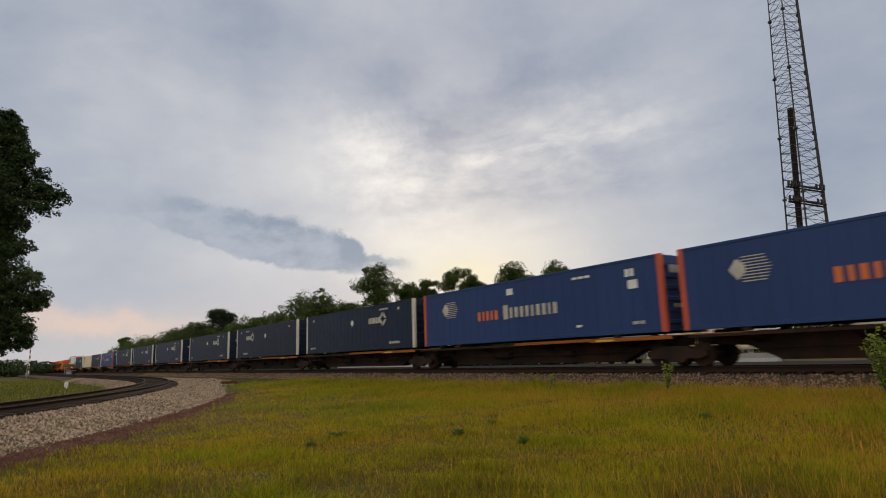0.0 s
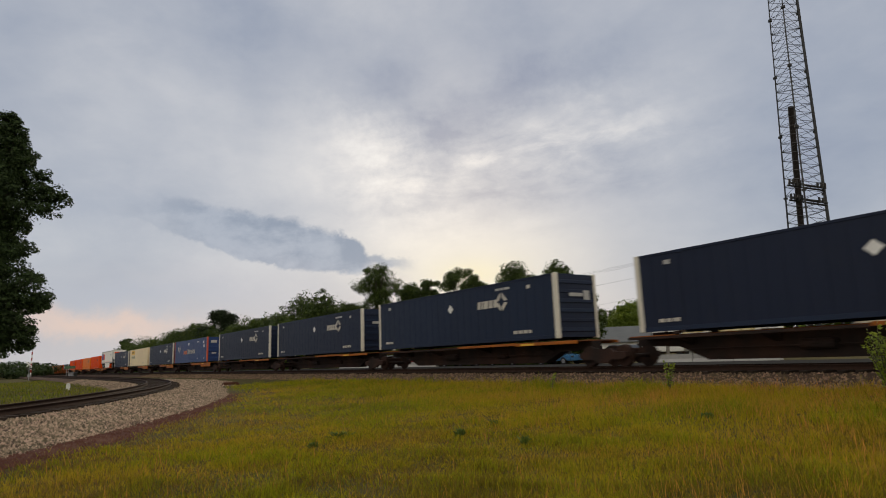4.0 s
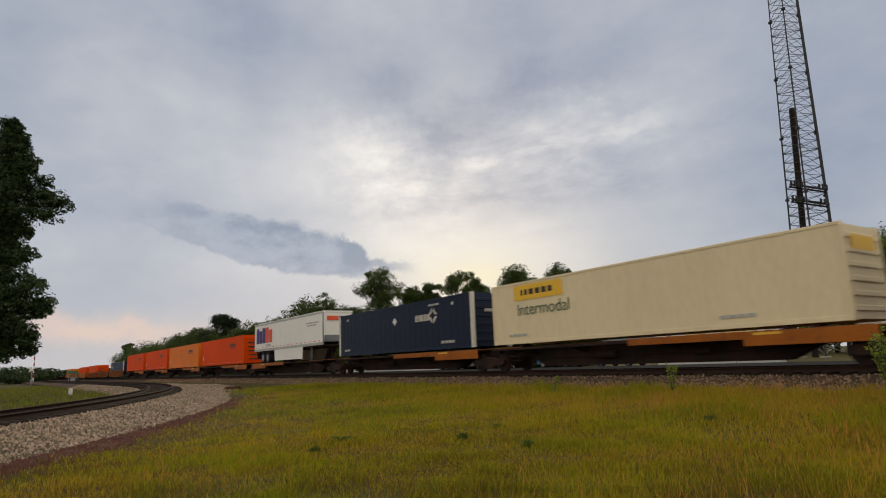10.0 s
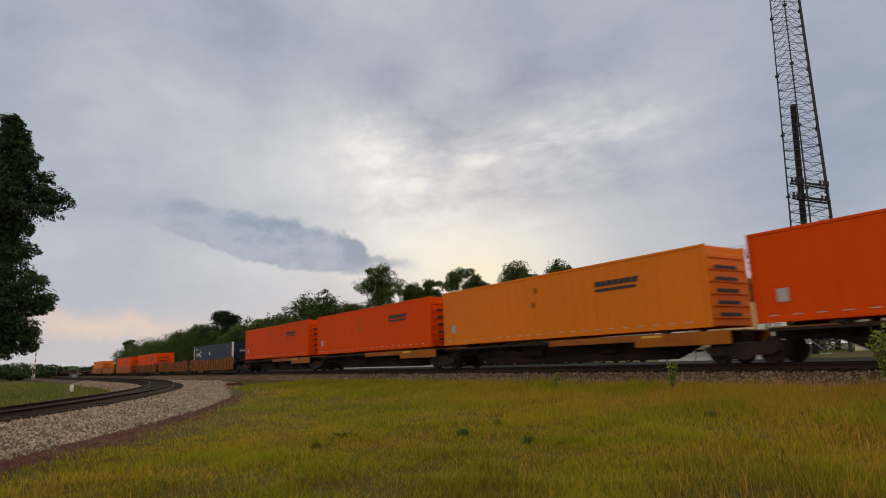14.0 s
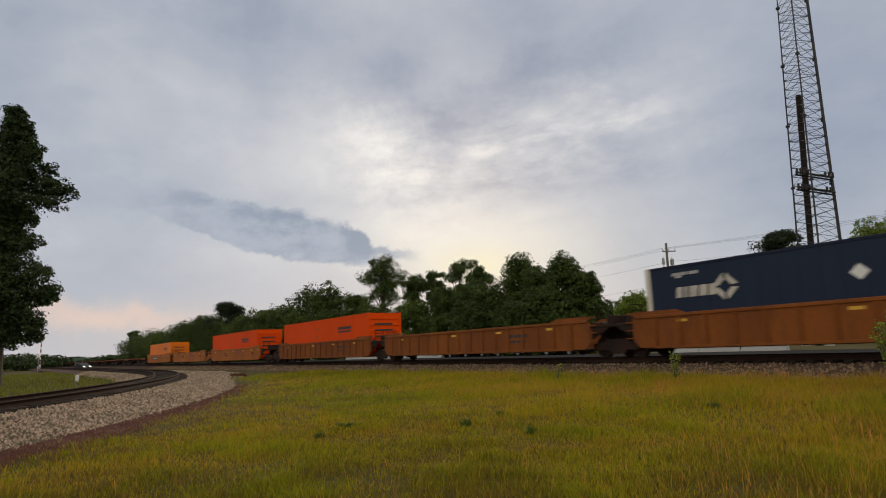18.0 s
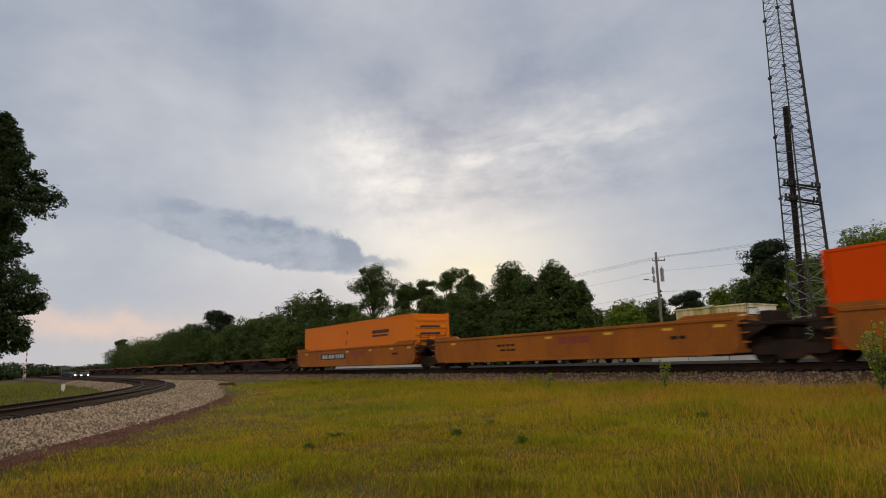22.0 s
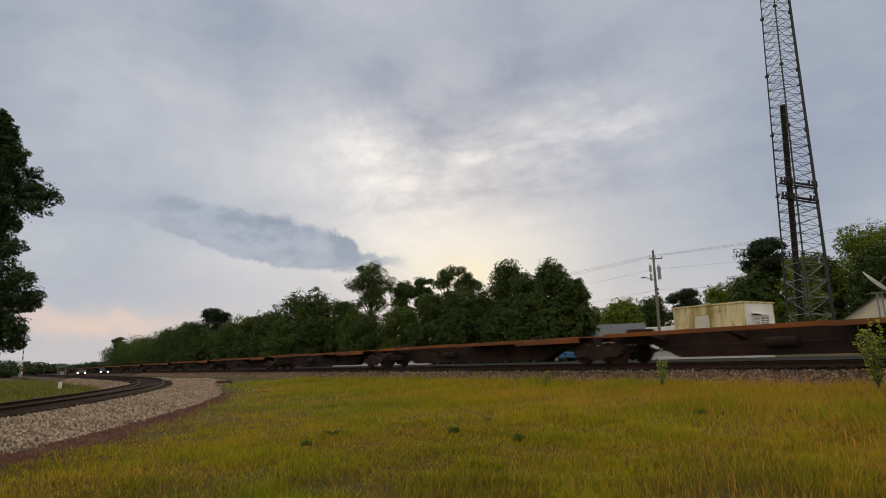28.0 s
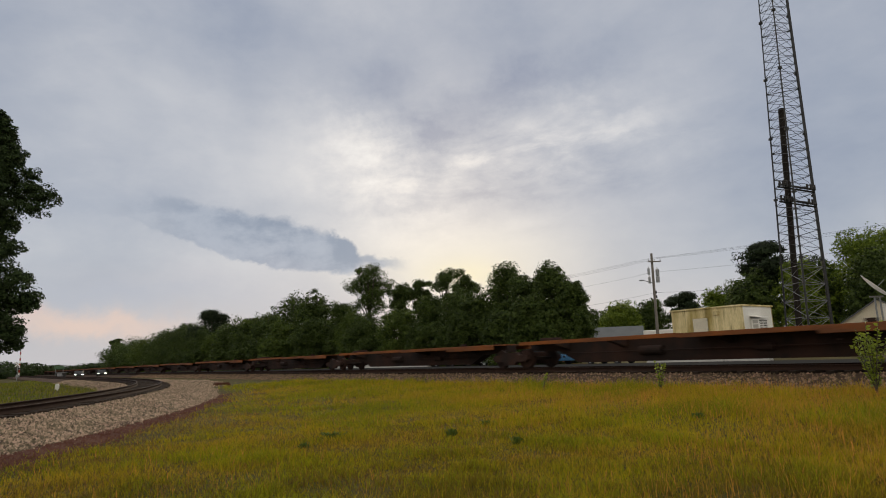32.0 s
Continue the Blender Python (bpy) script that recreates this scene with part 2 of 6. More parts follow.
MAT = {
    # soil colour is darkened to stand for shade between the grass blades
    "soil": material("soil", (0.058, 0.052, 0.011), 0.95, other=(0.075, 0.052, 0.014), scale=0.22, amount=0.4, grain=9, bump=0.6, world_space=True, gloss=0.1),
    "grass": material("grass", (0.38, 0.310, 0.013), 0.6, other=(0.46, 0.28, 0.032), scale=0.26, amount=0.40, grain=1.6, bump=0, island=0.30, translucent=0.42, world_space=True, stretch=(0.7, 1.2, 1), gloss=0.1),
    # olive blades carry the shade seen when looking down into near grass
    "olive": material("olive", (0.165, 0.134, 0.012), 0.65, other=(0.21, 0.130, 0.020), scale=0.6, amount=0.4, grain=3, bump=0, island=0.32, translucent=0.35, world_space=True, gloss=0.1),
    "straw": material("straw", (0.54, 0.265, 0.052), 0.7, other=(0.42, 0.25, 0.036), scale=0.5, grain=4, bump=0, island=0.45, translucent=0.38, world_space=True, gloss=0.1),
    "lush": material("lush", (0.285, 0.295, 0.011), 0.6, other=(0.150, 0.165, 0.009), scale=0.5, amount=0.4, grain=2, bump=0, island=0.32, translucent=0.42, world_space=True, gloss=0.1),
    "weed": material("weed", (0.09, 0.14, 0.02), 0.55, scale=0.8, grain=9, bump=0, island=0.4, translucent=0.25),
    "shrub": material("shrub", (0.21, 0.27, 0.022), 0.5, scale=2, grain=9, bump=0, island=0.4, translucent=0.4),
    "dirt": material("dirt", (0.088, 0.037, 0.026), 0.95, other=(0.135, 0.064, 0.044), scale=0.9, grain=26, bump=1.0, world_space=True, gloss=0.1),
    # bed is coloured far darker than its stones, as the shade between them
    "ballast": material("ballast", (0.062, 0.040, 0.029), 0.9, other=(0.10, 0.062, 0.043), scale=0.6, grain=28, bump=1.0, world_space=True, gloss=0.1),
    "stone": material("stone", (0.285, 0.218, 0.150), 0.9, other=(0.18, 0.128, 0.09), scale=1.2, grain=60, bump=0.3, island=0.75, gloss=0.1, world_space=True),
    "stone_dark": material("stone_dark", (0.20, 0.140, 0.086), 0.9, other=(0.12, 0.078, 0.05), scale=1.2, grain=60, bump=0.3, island=0.7, gloss=0.1, world_space=True),
    "tie": material("tie", (0.026, 0.019, 0.015), 0.9, other=(0.045, 0.034, 0.027), scale=4, grain=30, bump=0.5, stretch=(0.2, 1, 1), per_object=0.3, gloss=0.1),
    "rail": material("rail", (0.036, 0.021, 0.016), 0.75, 0.0, other=(0.025, 0.017, 0.014), scale=2, grain=20, bump=0.1, gloss=0.04),
    "railtop": material("railtop", (0.06, 0.046, 0.04), 0.8, 0.0, scale=1, grain=60, bump=0.02, stretch=(0.1, 1, 1), gloss=0.15),
    "concrete": material("concrete", (0.36, 0.35, 0.33), 0.85, scale=0.4, grain=12, bump=0.2, world_space=True),
    "bark": material("bark", (0.075, 0.06, 0.045), 0.95, scale=3, grain=18, bump=0.8, stretch=(1, 1, 0.3)),
    "leaf": material("leaf", (0.060, 0.090, 0.018), 0.55, scale=0.35, grain=2.0, bump=0, island=0.42, translucent=0.24, other=(0.042, 0.064, 0.016), gloss=0.15),
    "leaf_mid": material("leaf_mid", (0.078, 0.115, 0.020), 0.55, scale=0.35, grain=2.0, bump=0, island=0.42, translucent=0.24, gloss=0.15),
    "leaf_near": material("leaf_near", (0.034, 0.056, 0.018), 0.6, scale=0.4, grain=2.0, bump=0, island=0.5, translucent=0.15, gloss=0.12),
    "leaf_light": material("leaf_light", (0.135, 0.19, 0.024), 0.6, scale=0.35, grain=2.0, bump=0, island=0.42, translucent=0.28, gloss=0.12),
    "needle": material("needle", (0.026, 0.04, 0.018), 0.7, scale=0.4, grain=3.0, bump=0, island=0.5, translucent=0.08, gloss=0.12),
    "galv": material("galv", (0.30, 0.31, 0.32), 0.5, 0.7, scale=1.2, grain=22, bump=0.1),
    # near-black colour puts the mast's backlit look into its steel
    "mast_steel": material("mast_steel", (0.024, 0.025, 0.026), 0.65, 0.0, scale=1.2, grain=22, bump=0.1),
    "verge": material("verge", (0.13, 0.165, 0.014), 0.6, other=(0.21, 0.17, 0.025), scale=0.2, amount=0.4, grain=2, bump=0, island=0.5, translucent=0.35, world_space=True, gloss=0.1),
    "asphalt": material("asphalt", (0.05, 0.049, 0.048), 0.95, scale=0.4, grain=14, bump=0.3, world_space=True, gloss=0.0),
    "dry": material("dry", (0.165, 0.098, 0.032), 0.8, other=(0.24, 0.15, 0.045), scale=0.6, grain=4, bump=0, island=0.32, translucent=0.25, world_space=True, gloss=0.1),
    "cable": material("cable", (0.012, 0.012, 0.013), 0.6, scale=2, grain=30, bump=0.1),
    "pole_wood": material("pole_wood", (0.20, 0.18, 0.16), 0.9, scale=2, grain=24, bump=0.5, stretch=(1, 1, 0.2)),
    "brown_pole": material("brown_pole", (0.018, 0.014, 0.012), 0.8, scale=1.0, grain=10, bump=0.2, gloss=0.2),
    "shed_wall": material("shed_wall", (0.74, 0.62, 0.34), 0.8, other=(0.34, 0.25, 0.06), scale=1.1, amount=0.45, grain=26, bump=0.3, stretch=(1, 1, 0.14), stain=(0.17, 0.12, 0.03), stain_amount=0.8),
    "shed_white": material("shed_white", (0.74, 0.73, 0.68), 0.7, scale=1.2, amount=0.15, grain=30, bump=0.15),
    "white": material("white", (0.78, 0.77, 0.74), 0.55, scale=1.5, amount=0.18, grain=30, bump=0.05),
    "roof_metal": material("roof_metal", (0.12, 0.128, 0.132), 0.7, 0.0, scale=0.8, grain=12, bump=0.15),
    "cream": material("cream", (0.66, 0.60, 0.47), 0.75, scale=0.8, amount=0.2, grain=22, bump=0.2),
    "brick_red": material("brick_red", (0.26, 0.10, 0.075), 0.9, scale=2, grain=18, bump=0.4),
    "black": material("black", (0.010, 0.010, 0.011), 0.7, scale=2, grain=20, bump=0.1),
    "rubber": material("rubber", (0.016, 0.016, 0.017), 0.85, scale=4, grain=40, bump=0.2),
    "glass_dark": material("glass_dark", (0.02, 0.024, 0.028), 0.08, scale=1, grain=4, bump=0),
    "underframe": material("underframe", (0.024, 0.017, 0.015), 0.8, other=(0.058, 0.028, 0.019), scale=0.8, grain=16, bump=0.25, gloss=0.12),
    "deck_rust": material("deck_rust", (0.25, 0.078, 0.017), 0.75, other=(0.11, 0.048, 0.026), scale=0.7, amount=0.45, grain=18, bump=0.2, stretch=(0.4, 1, 1), gloss=0.22),
    "apron": material("apron", (0.36, 0.105, 0.008), 0.6, other=(0.24, 0.065, 0.01), scale=0.7, grain=18, bump=0.15, stain=(0.06, 0.035, 0.025), stain_amount=0.5, gloss=0.22),
    "reporting_yellow": material("reporting_yellow", (0.72, 0.40, 0.03), 0.55, scale=1, amount=0.2, grain=20, bump=0.05),
    "well_brown": material("well_brown", (0.24, 0.072, 0.012), 0.7, other=(0.14, 0.043, 0.011), scale=0.5, grain=14, bump=0.2, stain=(0.06, 0.030, 0.022), stain_amount=0.5, stretch=(1, 1, 0.4), gloss=0.2),
    "well_orange": material("well_orange", (0.37, 0.112, 0.009), 0.65, other=(0.26, 0.076, 0.010), scale=0.4, grain=14, bump=0.1, stain=(0.14, 0.055, 0.022), stain_amount=0.45, stretch=(1, 1, 0.4), gloss=0.2),
    "c_blue": material("c_blue", (0.025, 0.054, 0.165), 0.45, scale=0.35, amount=0.25, grain=9, bump=0.04, stretch=(1, 1, 0.4), stain=(0.016, 0.034, 0.10), stain_amount=0.35, gloss=0.22, speckle=0.05),
    "c_navy": material("c_navy", (0.0105, 0.0185, 0.044), 0.5, scale=0.35, amount=0.25, grain=9, bump=0.04, per_object=0.2, stretch=(1, 1, 0.4), stain=(0.018, 0.024, 0.042), stain_amount=0.3, gloss=0.22, speckle=0.05),
    "c_orange": material("c_orange", (0.73, 0.070, 0.001), 0.6, scale=0.3, amount=0.10, grain=9, bump=0.04, stretch=(1, 1, 0.4), stain=(0.55, 0.050, 0.002), stain_amount=0.25, gloss=0.08, speckle=0.05),
    "c_amber": material("c_amber", (0.76, 0.185, 0.004), 0.55, scale=0.3, amount=0.12, grain=9, bump=0.04, stretch=(1, 1, 0.4), stain=(0.62, 0.140, 0.004), stain_amount=0.2, gloss=0.2, speckle=0.05),
    "c_cream": material("c_cream", (0.80, 0.66, 0.42), 0.5, scale=0.4, amount=0.10, grain=9, bump=0.03, stretch=(1, 1, 0.3), stain=(0.66, 0.53, 0.32), stain_amount=0.22, gloss=0.22, speckle=0.05),
    "c_white": material("c_white", (0.88, 0.85, 0.78), 0.45, scale=0.4, amount=0.04, grain=9, bump=0.02, stretch=(1, 1, 0.3), stain=(0.74, 0.70, 0.60), stain_amount=0.10, gloss=0.22, speckle=0.05),
    "trailer_grey": material("trailer_grey", (0.50, 0.48, 0.44), 0.55, 0.1, scale=0.6, amount=0.2, grain=14, bump=0.05, stretch=(0.3, 1, 1), speckle=0.05),
    "post_white": material("post_white", (0.66, 0.62, 0.52), 0.55, scale=1.0, amount=0.3, grain=14, bump=0.05, speckle=0.05),
    "post_red": material("post_red", (0.55, 0.085, 0.03), 0.5, scale=1.0, amount=0.25, grain=14, bump=0.05, speckle=0.05),
    "mark_white": material("mark_white", (0.78, 0.77, 0.74), 0.5, scale=2, amount=0.12, grain=30, bump=0, speckle=0.05),
    "mark_pale": material("mark_pale", (0.56, 0.52, 0.45), 0.6, other=(0.30, 0.28, 0.26), scale=1.5, amount=0.3, grain=24, bump=0, speckle=0.05),
    "mark_orange": material("mark_orange", (0.70, 0.16, 0.03), 0.5, scale=2, amount=0.12, grain=30, bump=0, speckle=0.05),
    "mark_red": material("mark_red", (0.78, 0.09, 0.02), 0.5, scale=2, amount=0.08, grain=30, bump=0, speckle=0.05),
    "mark_purple": material("mark_purple", (0.055, 0.02, 0.16), 0.5, scale=2, amount=0.08, grain=30, bump=0, speckle=0.05),
    "mark_yellow": material("mark_yellow", (0.85, 0.50, 0.02), 0.5, scale=2, amount=0.1, grain=30, bump=0, speckle=0.05),
    "mark_green": material("mark_green", (0.05, 0.11, 0.05), 0.5, scale=2, amount=0.1, grain=30, bump=0, speckle=0.05),
    "mark_maroon": material("mark_maroon", (0.24, 0.035, 0.012), 0.6, scale=2, amount=0.2, grain=30, bump=0, speckle=0.05),
    "mark_dark": material("mark_dark", (0.03, 0.022, 0.02), 0.6, scale=2, amount=0.1, grain=30, bump=0, speckle=0.05),
    "mark_grey": material("mark_grey", (0.42, 0.41, 0.39), 0.6, scale=2, amount=0.1, grain=30, bump=0, speckle=0.05),
    "car_white": material("car_white", (0.72, 0.72, 0.72), 0.25, scale=1, amount=0.05, grain=30, bump=0),
    "car_red": material("car_red", (0.30, 0.03, 0.02), 0.25, scale=1, amount=0.05, grain=30, bump=0),
    "car_blue": material("car_blue", (0.05, 0.16, 0.32), 0.25, scale=1, amount=0.05, grain=30, bump=0),
    "car_grey": material("car_grey", (0.25, 0.26, 0.27), 0.25, 0.4, scale=1, amount=0.05, grain=30, bump=0),
}
lamp_glow = bpy.data.materials.new("lamp_glow")
lamp_glow.use_nodes = True
lamp_glow.node_tree.nodes["Principled BSDF"].inputs["Emission Color"].default_value = (1, 0.93, 0.78, 1)
lamp_glow.node_tree.nodes["Principled BSDF"].inputs["Emission Strength"].default_value = 6.0
MAT["lamp"] = lamp_glow


# ---- mesh helpers ----
def np_mesh(name, verts, tris):
    """A mesh out of arrays of places and of triangles."""
    me = bpy.data.meshes.new(name)
    verts, tris = np.asarray(verts, np.float32), np.asarray(tris, np.int32)
    me.vertices.add(len(verts))
    me.vertices.foreach_set("co", verts.ravel())
    me.loops.add(tris.size)
    me.loops.foreach_set("vertex_index", tris.ravel())
    me.polygons.add(len(tris))
    me.polygons.foreach_set("loop_start", np.arange(0, tris.size, 3, dtype=np.int32))
    me.polygons.foreach_set("loop_total", np.full(len(tris), 3, np.int32))
    me.update(calc_edges=True)
    return me


def box(bm, x0, x1, y0, y1, z0, z1, bevel=0.0, m=None):
    vs = [bm.verts.new((x, y, z)) for x in (x0, x1) for y in (y0, y1) for z in (z0, z1)]
    fs = [bm.faces.new([vs[i] for i in f]) for f in ((0, 1, 3, 2), (4, 6, 7, 5), (0, 4, 5, 1), (2, 3, 7, 6), (0, 2, 6, 4), (1, 5, 7, 3))]
    if m is not None:
        for v in vs:
            v.co = m @ v.co
    if bevel:
        es = list({e for f in fs for e in f.edges})
        bmesh.ops.bevel(bm, geom=es, offset=bevel, segments=1, affect="EDGES")
    return vs


def tube(bm, a, b, r0, r1=None, n=8):
    """A round bar from a to b."""
    a, b = Vector(a), Vector(b)
    r1 = r0 if r1 is None else r1
    q = (b - a).to_track_quat("Z", "Y")
    rings = []
    for p, r in ((a, r0), (b, r1)):
        rings.append([bm.verts.new(p + q @ Vector((r * math.cos(2 * math.pi * i / n), r * math.sin(2 * math.pi * i / n), 0))) for i in range(n)])
    for i in range(n):
        bm.faces.new((rings[0][i], rings[0][(i + 1) % n], rings[1][(i + 1) % n], rings[1][i]))
    bm.faces.new(list(reversed(rings[0])))
    bm.faces.new(rings[1])


def prism(bm, outline, axis, lo, hi):
    """A flat outline, pushed from lo to hi along x, y or z."""
    def at(p, k):
        return {"x": (k, p[0], p[1]), "y": (p[0], k, p[1]), "z": (p[0], p[1], k)}[axis]
    a = [bm.verts.new(at(p, lo)) for p in outline]
    b = [bm.verts.new(at(p, hi)) for p in outline]
    n = len(outline)
    bm.faces.new(a)
    bm.faces.new(list(reversed(b)))
    for i in range(n):
        bm.faces.new((a[i], b[i], b[(i + 1) % n], a[(i + 1) % n]))


def finish(bm, name):
    bmesh.ops.recalc_face_normals(bm, faces=bm.faces)
    me = bpy.data.meshes.new(name)
    bm.to_mesh(me)
    bm.free()
    return me


def part(name, bm, mat, parent, label="", smooth=False):
    me = finish(bm, name) if isinstance(bm, bmesh.types.BMesh) else bm
    if not me.materials:
        me.materials.append(MAT[mat])
    if smooth:
        me.polygons.foreach_set("use_smooth", [True] * len(me.polygons))
    ob = new(name, me)
    ob.parent = parent
    if label:
        ob["label"] = label
    return ob


def thing(name, label, category, group="", kind="", bm=None, mat=None):
    """A top-level thing: an Empty for its parts, or a mesh."""
    me = None
    if bm is not None:
        me = finish(bm, name) if isinstance(bm, bmesh.types.BMesh) else bm
        me.materials.append(MAT[mat])
    return tagged(new(name, me), label, category, group, kind)


# ---- the plan: the main line, the curved branch and the ground ----
RAIL = 0.93


def laid(start, turns, length, step=1.0):
    """Points along a line that starts at a place and takes its heading from turns (metres along, degrees)."""
    d = np.arange(0, length + step / 2, step)
    h = np.radians(np.interp(d, [a for a, _ in turns], [b for _, b in turns]))
    hm = (h[1:] + h[:-1]) / 2
    p = np.empty((len(d), 2))
    p[0] = start
    p[1:] = p[0] + np.cumsum(np.stack([np.cos(hm), np.sin(hm)], 1) * step, 0)
    return d, p, h


# main line: place 0 is where it passes nearest to the eye; trains run towards larger places
_start = 20.82 * np.array([math.sin(radians(55.8)), math.cos(radians(55.8))]) + 60 * np.array([math.cos(radians(55.8)), -math.sin(radians(55.8))])
MAIN_D, MAIN_P, MAIN_H = laid(_start, [(0, 124.2), (80, 124.5), (140, 125.9), (5000, 125.9)], 1360)


def main_at(s):
    k = np.clip(60 - np.asarray(s, float), 0, 1360)
    return np.stack([np.interp(k, MAIN_D, MAIN_P[:, 0]), np.interp(k, MAIN_D, MAIN_P[:, 1])], -1)


def main_heading(s):
    return float(np.interp(60 - s, MAIN_D, MAIN_H)) - math.pi


BR_D, BR_P, BR_H = laid((-16.9, -22.0), [(0, 72.0), (37.8, 94.5), (85.0, 127.0), (112, 126.2), (5000, 126.2)], 500)


def branch_z(d):
    return np.interp(d, [0, 40, 62, 110, 200], [0.57, 0.59, 0.62, 0.81, 0.90])


def off_main(x, y):
    """Signed distance from the main line: positive on the camera's side."""
    s = (x - MAIN_P[60][0]) * math.cos(MAIN_H[60]) + (y - MAIN_P[60][1]) * math.sin(MAIN_H[60])
    p = main_at(-s)
    return (x - p[..., 0]) * -math.sin(radians(55.0)) + (y - p[..., 1]) * -math.cos(radians(55.0))


def off_branch(x, y):
    q = np.stack([np.atleast_1d(x), np.atleast_1d(y)], -1)
    P = BR_P[::4]
    d2 = ((q[:, None, :] - P[None]) ** 2).sum(-1)
    i = d2.argmin(1)
    return np.sqrt(d2[np.arange(len(q)), i]), BR_D[::4][i]


def ground_z(x, y):
    x, y = np.atleast_1d(np.asarray(x, float)), np.atleast_1d(np.asarray(y, float))
    o = off_main(x, y)
    z = np.interp(o, [-60, -8, -3.6, 3.2, 4.2, 12, 20], [0.62, 0.60, 0.34, 0.34, 0.27, 0.06, 0.0])
    b, d = off_branch(x, y)
    lift = np.interp(b, [0, 3.0, 7.0], [1, 1, 0]) * np.clip(branch_z(d) - 0.62, -0.1, 0.3)
    return np.maximum(z, lift) + 0.03 * np.sin(x * 0.9 + 1.3 * np.sin(y * 0.5)) * np.cos(y * 0.7) * (np.abs(o) > 4)


# ---- ground ----
def make_ground():
    fine = np.concatenate([-np.geomspace(1500, 72, 16), np.arange(-70, 70.1, 1.25), np.geomspace(72, 1500, 16)])
    deep = np.concatenate([-np.geomspace(1500, 22, 12), np.arange(-20, 120.1, 1.25), np.geomspace(122, 2500, 18)])
    X, Y = np.meshgrid(fine, deep)
    x, y = X.ravel(), Y.ravel()
    z = np.concatenate([ground_z(a, b) for a, b in zip(np.array_split(x, 40), np.array_split(y, 40))])
    nx, ny = len(fine), len(deep)
    i = (np.arange(ny - 1)[:, None] * nx + np.arange(nx - 1)[None]).ravel()
    tris = np.concatenate([np.stack([i, i + 1, i + nx + 1], 1), np.stack([i, i + nx + 1, i + nx], 1)])
    me = np_mesh("ground", np.stack([x, y, z], 1), tris)
    me.polygons.foreach_set("use_smooth", [True] * len(me.polygons))
    thing("ground", "rough grassy ground with green and straw patches", "ground", kind="structure", bm=me, mat="soil")


make_ground()


def strip(name, D, P, H, z_of, profile, mat, label, category, lo, hi, step=1, ragged=0.0):
    """A band along a line: profile gives (offset to the right of the heading, height)."""
    idx = np.arange(lo, hi, step)
    rng = np.random.default_rng(len(name))
    verts, tris = [], []
    n = len(profile)
    for k, i in enumerate(idx):
        c, s = math.cos(H[i]), math.sin(H[i])
        for j, (o, h) in enumerate(profile):
            w = rng.normal() * ragged * (1 if j in (0, n - 1) else 0.15)
            verts.append((P[i][0] + (o + w) * s, P[i][1] - (o + w) * c, float(z_of(D[i])) + h))
        if k:
            for j in range(n - 1):
                a, b = (k - 1) * n + j, k * n + j
                tris += [(a, b, b + 1), (a, b + 1, a + 1)]
    return thing(name, label, category, kind="structure", bm=np_mesh(name, verts, tris), mat=mat)


# headings here run away from the camera, so "right" of the main line is the far side
flat = lambda d: RAIL
strip("ballast_main", MAIN_D, MAIN_P, MAIN_H, flat, [(-3.7, -0.74), (-2.7, -0.58), (-1.75, -0.36), (-1.25, -0.24), (1.25, -0.22), (1.75, -0.30), (3.4, -0.55), (4.2, -0.70)], "ballast", "bed of crushed stone under the main line, darkened for the shade between stones", "ballast", 30, 960, 1, 0.12)
strip("ballast_branch", BR_D, BR_P, BR_H, branch_z, [(-3.2, -0.58), (-1.8, -0.27), (1.35, -0.25), (2.0, -0.33), (3.4, -0.46), (4.6, -0.60)], "ballast", "bed of crushed stone under the curved branch, darkened for the shade between stones", "ballast", 0, 360, 1, 0.15)
strip("dirt_strip", BR_D, BR_P, BR_H, branch_z, [(4.0, -0.62), (4.4, -0.54), (5.0, -0.54), (5.7, -0.64)], "dirt", "bare reddish-brown dirt beside the crushed stone", "dirt strip", 20, 84, 1, 0.30)
strip("road", MAIN_D, MAIN_P, MAIN_H, flat, [(10.0, -0.36), (10.4, -0.26), (17.0, -0.24), (17.4, -0.36)], "asphalt", "grey asphalt road beyond the railway", "road", 10, 900, 2)


def rail_mesh(D, P, H, z_of, side, lo, hi, name):
    prof = [(-0.07, -0.17), (-0.07, -0.15), (-0.012, -0.13), (-0.012, -0.045), (-0.036, -0.035), (-0.036, -0.004), (-0.03, 0), (0.03, 0), (0.036, -0.004), (0.036, -0.035), (0.012, -0.045), (0.012, -0.13), (0.07, -0.15), (0.07, -0.17)]
    verts, tris, tops = [], [], []
    n = len(prof)
    for k, i in enumerate(range(lo, hi)):
        c, s = math.cos(H[i]), math.sin(H[i])
        for o, h in prof:
            verts.append((P[i][0] + (o + side) * s, P[i][1] - (o + side) * c, float(z_of(D[i])) + h))
        if k:
            for j in range(n - 1):
                a, b = (k - 1) * n + j, k * n + j
                tops += [j == 6] * 2
                tris += [(a, b, b + 1), (a, b + 1, a + 1)]
    me = np_mesh(name, verts, tris)
    me.materials.append(MAT["rail"])
    me.materials.append(MAT["railtop"])
    me.polygons.foreach_set("material_index", np.array(tops, np.int32))
    return me


def tie_shape():
    bm = bmesh.new()
    box(bm, -1.30, 1.30, -0.115, 0.115, -0.36, -0.165, 0.012)
    return finish(bm, "tie")


TIE = tie_shape()
TIE.materials.append(MAT["tie"])


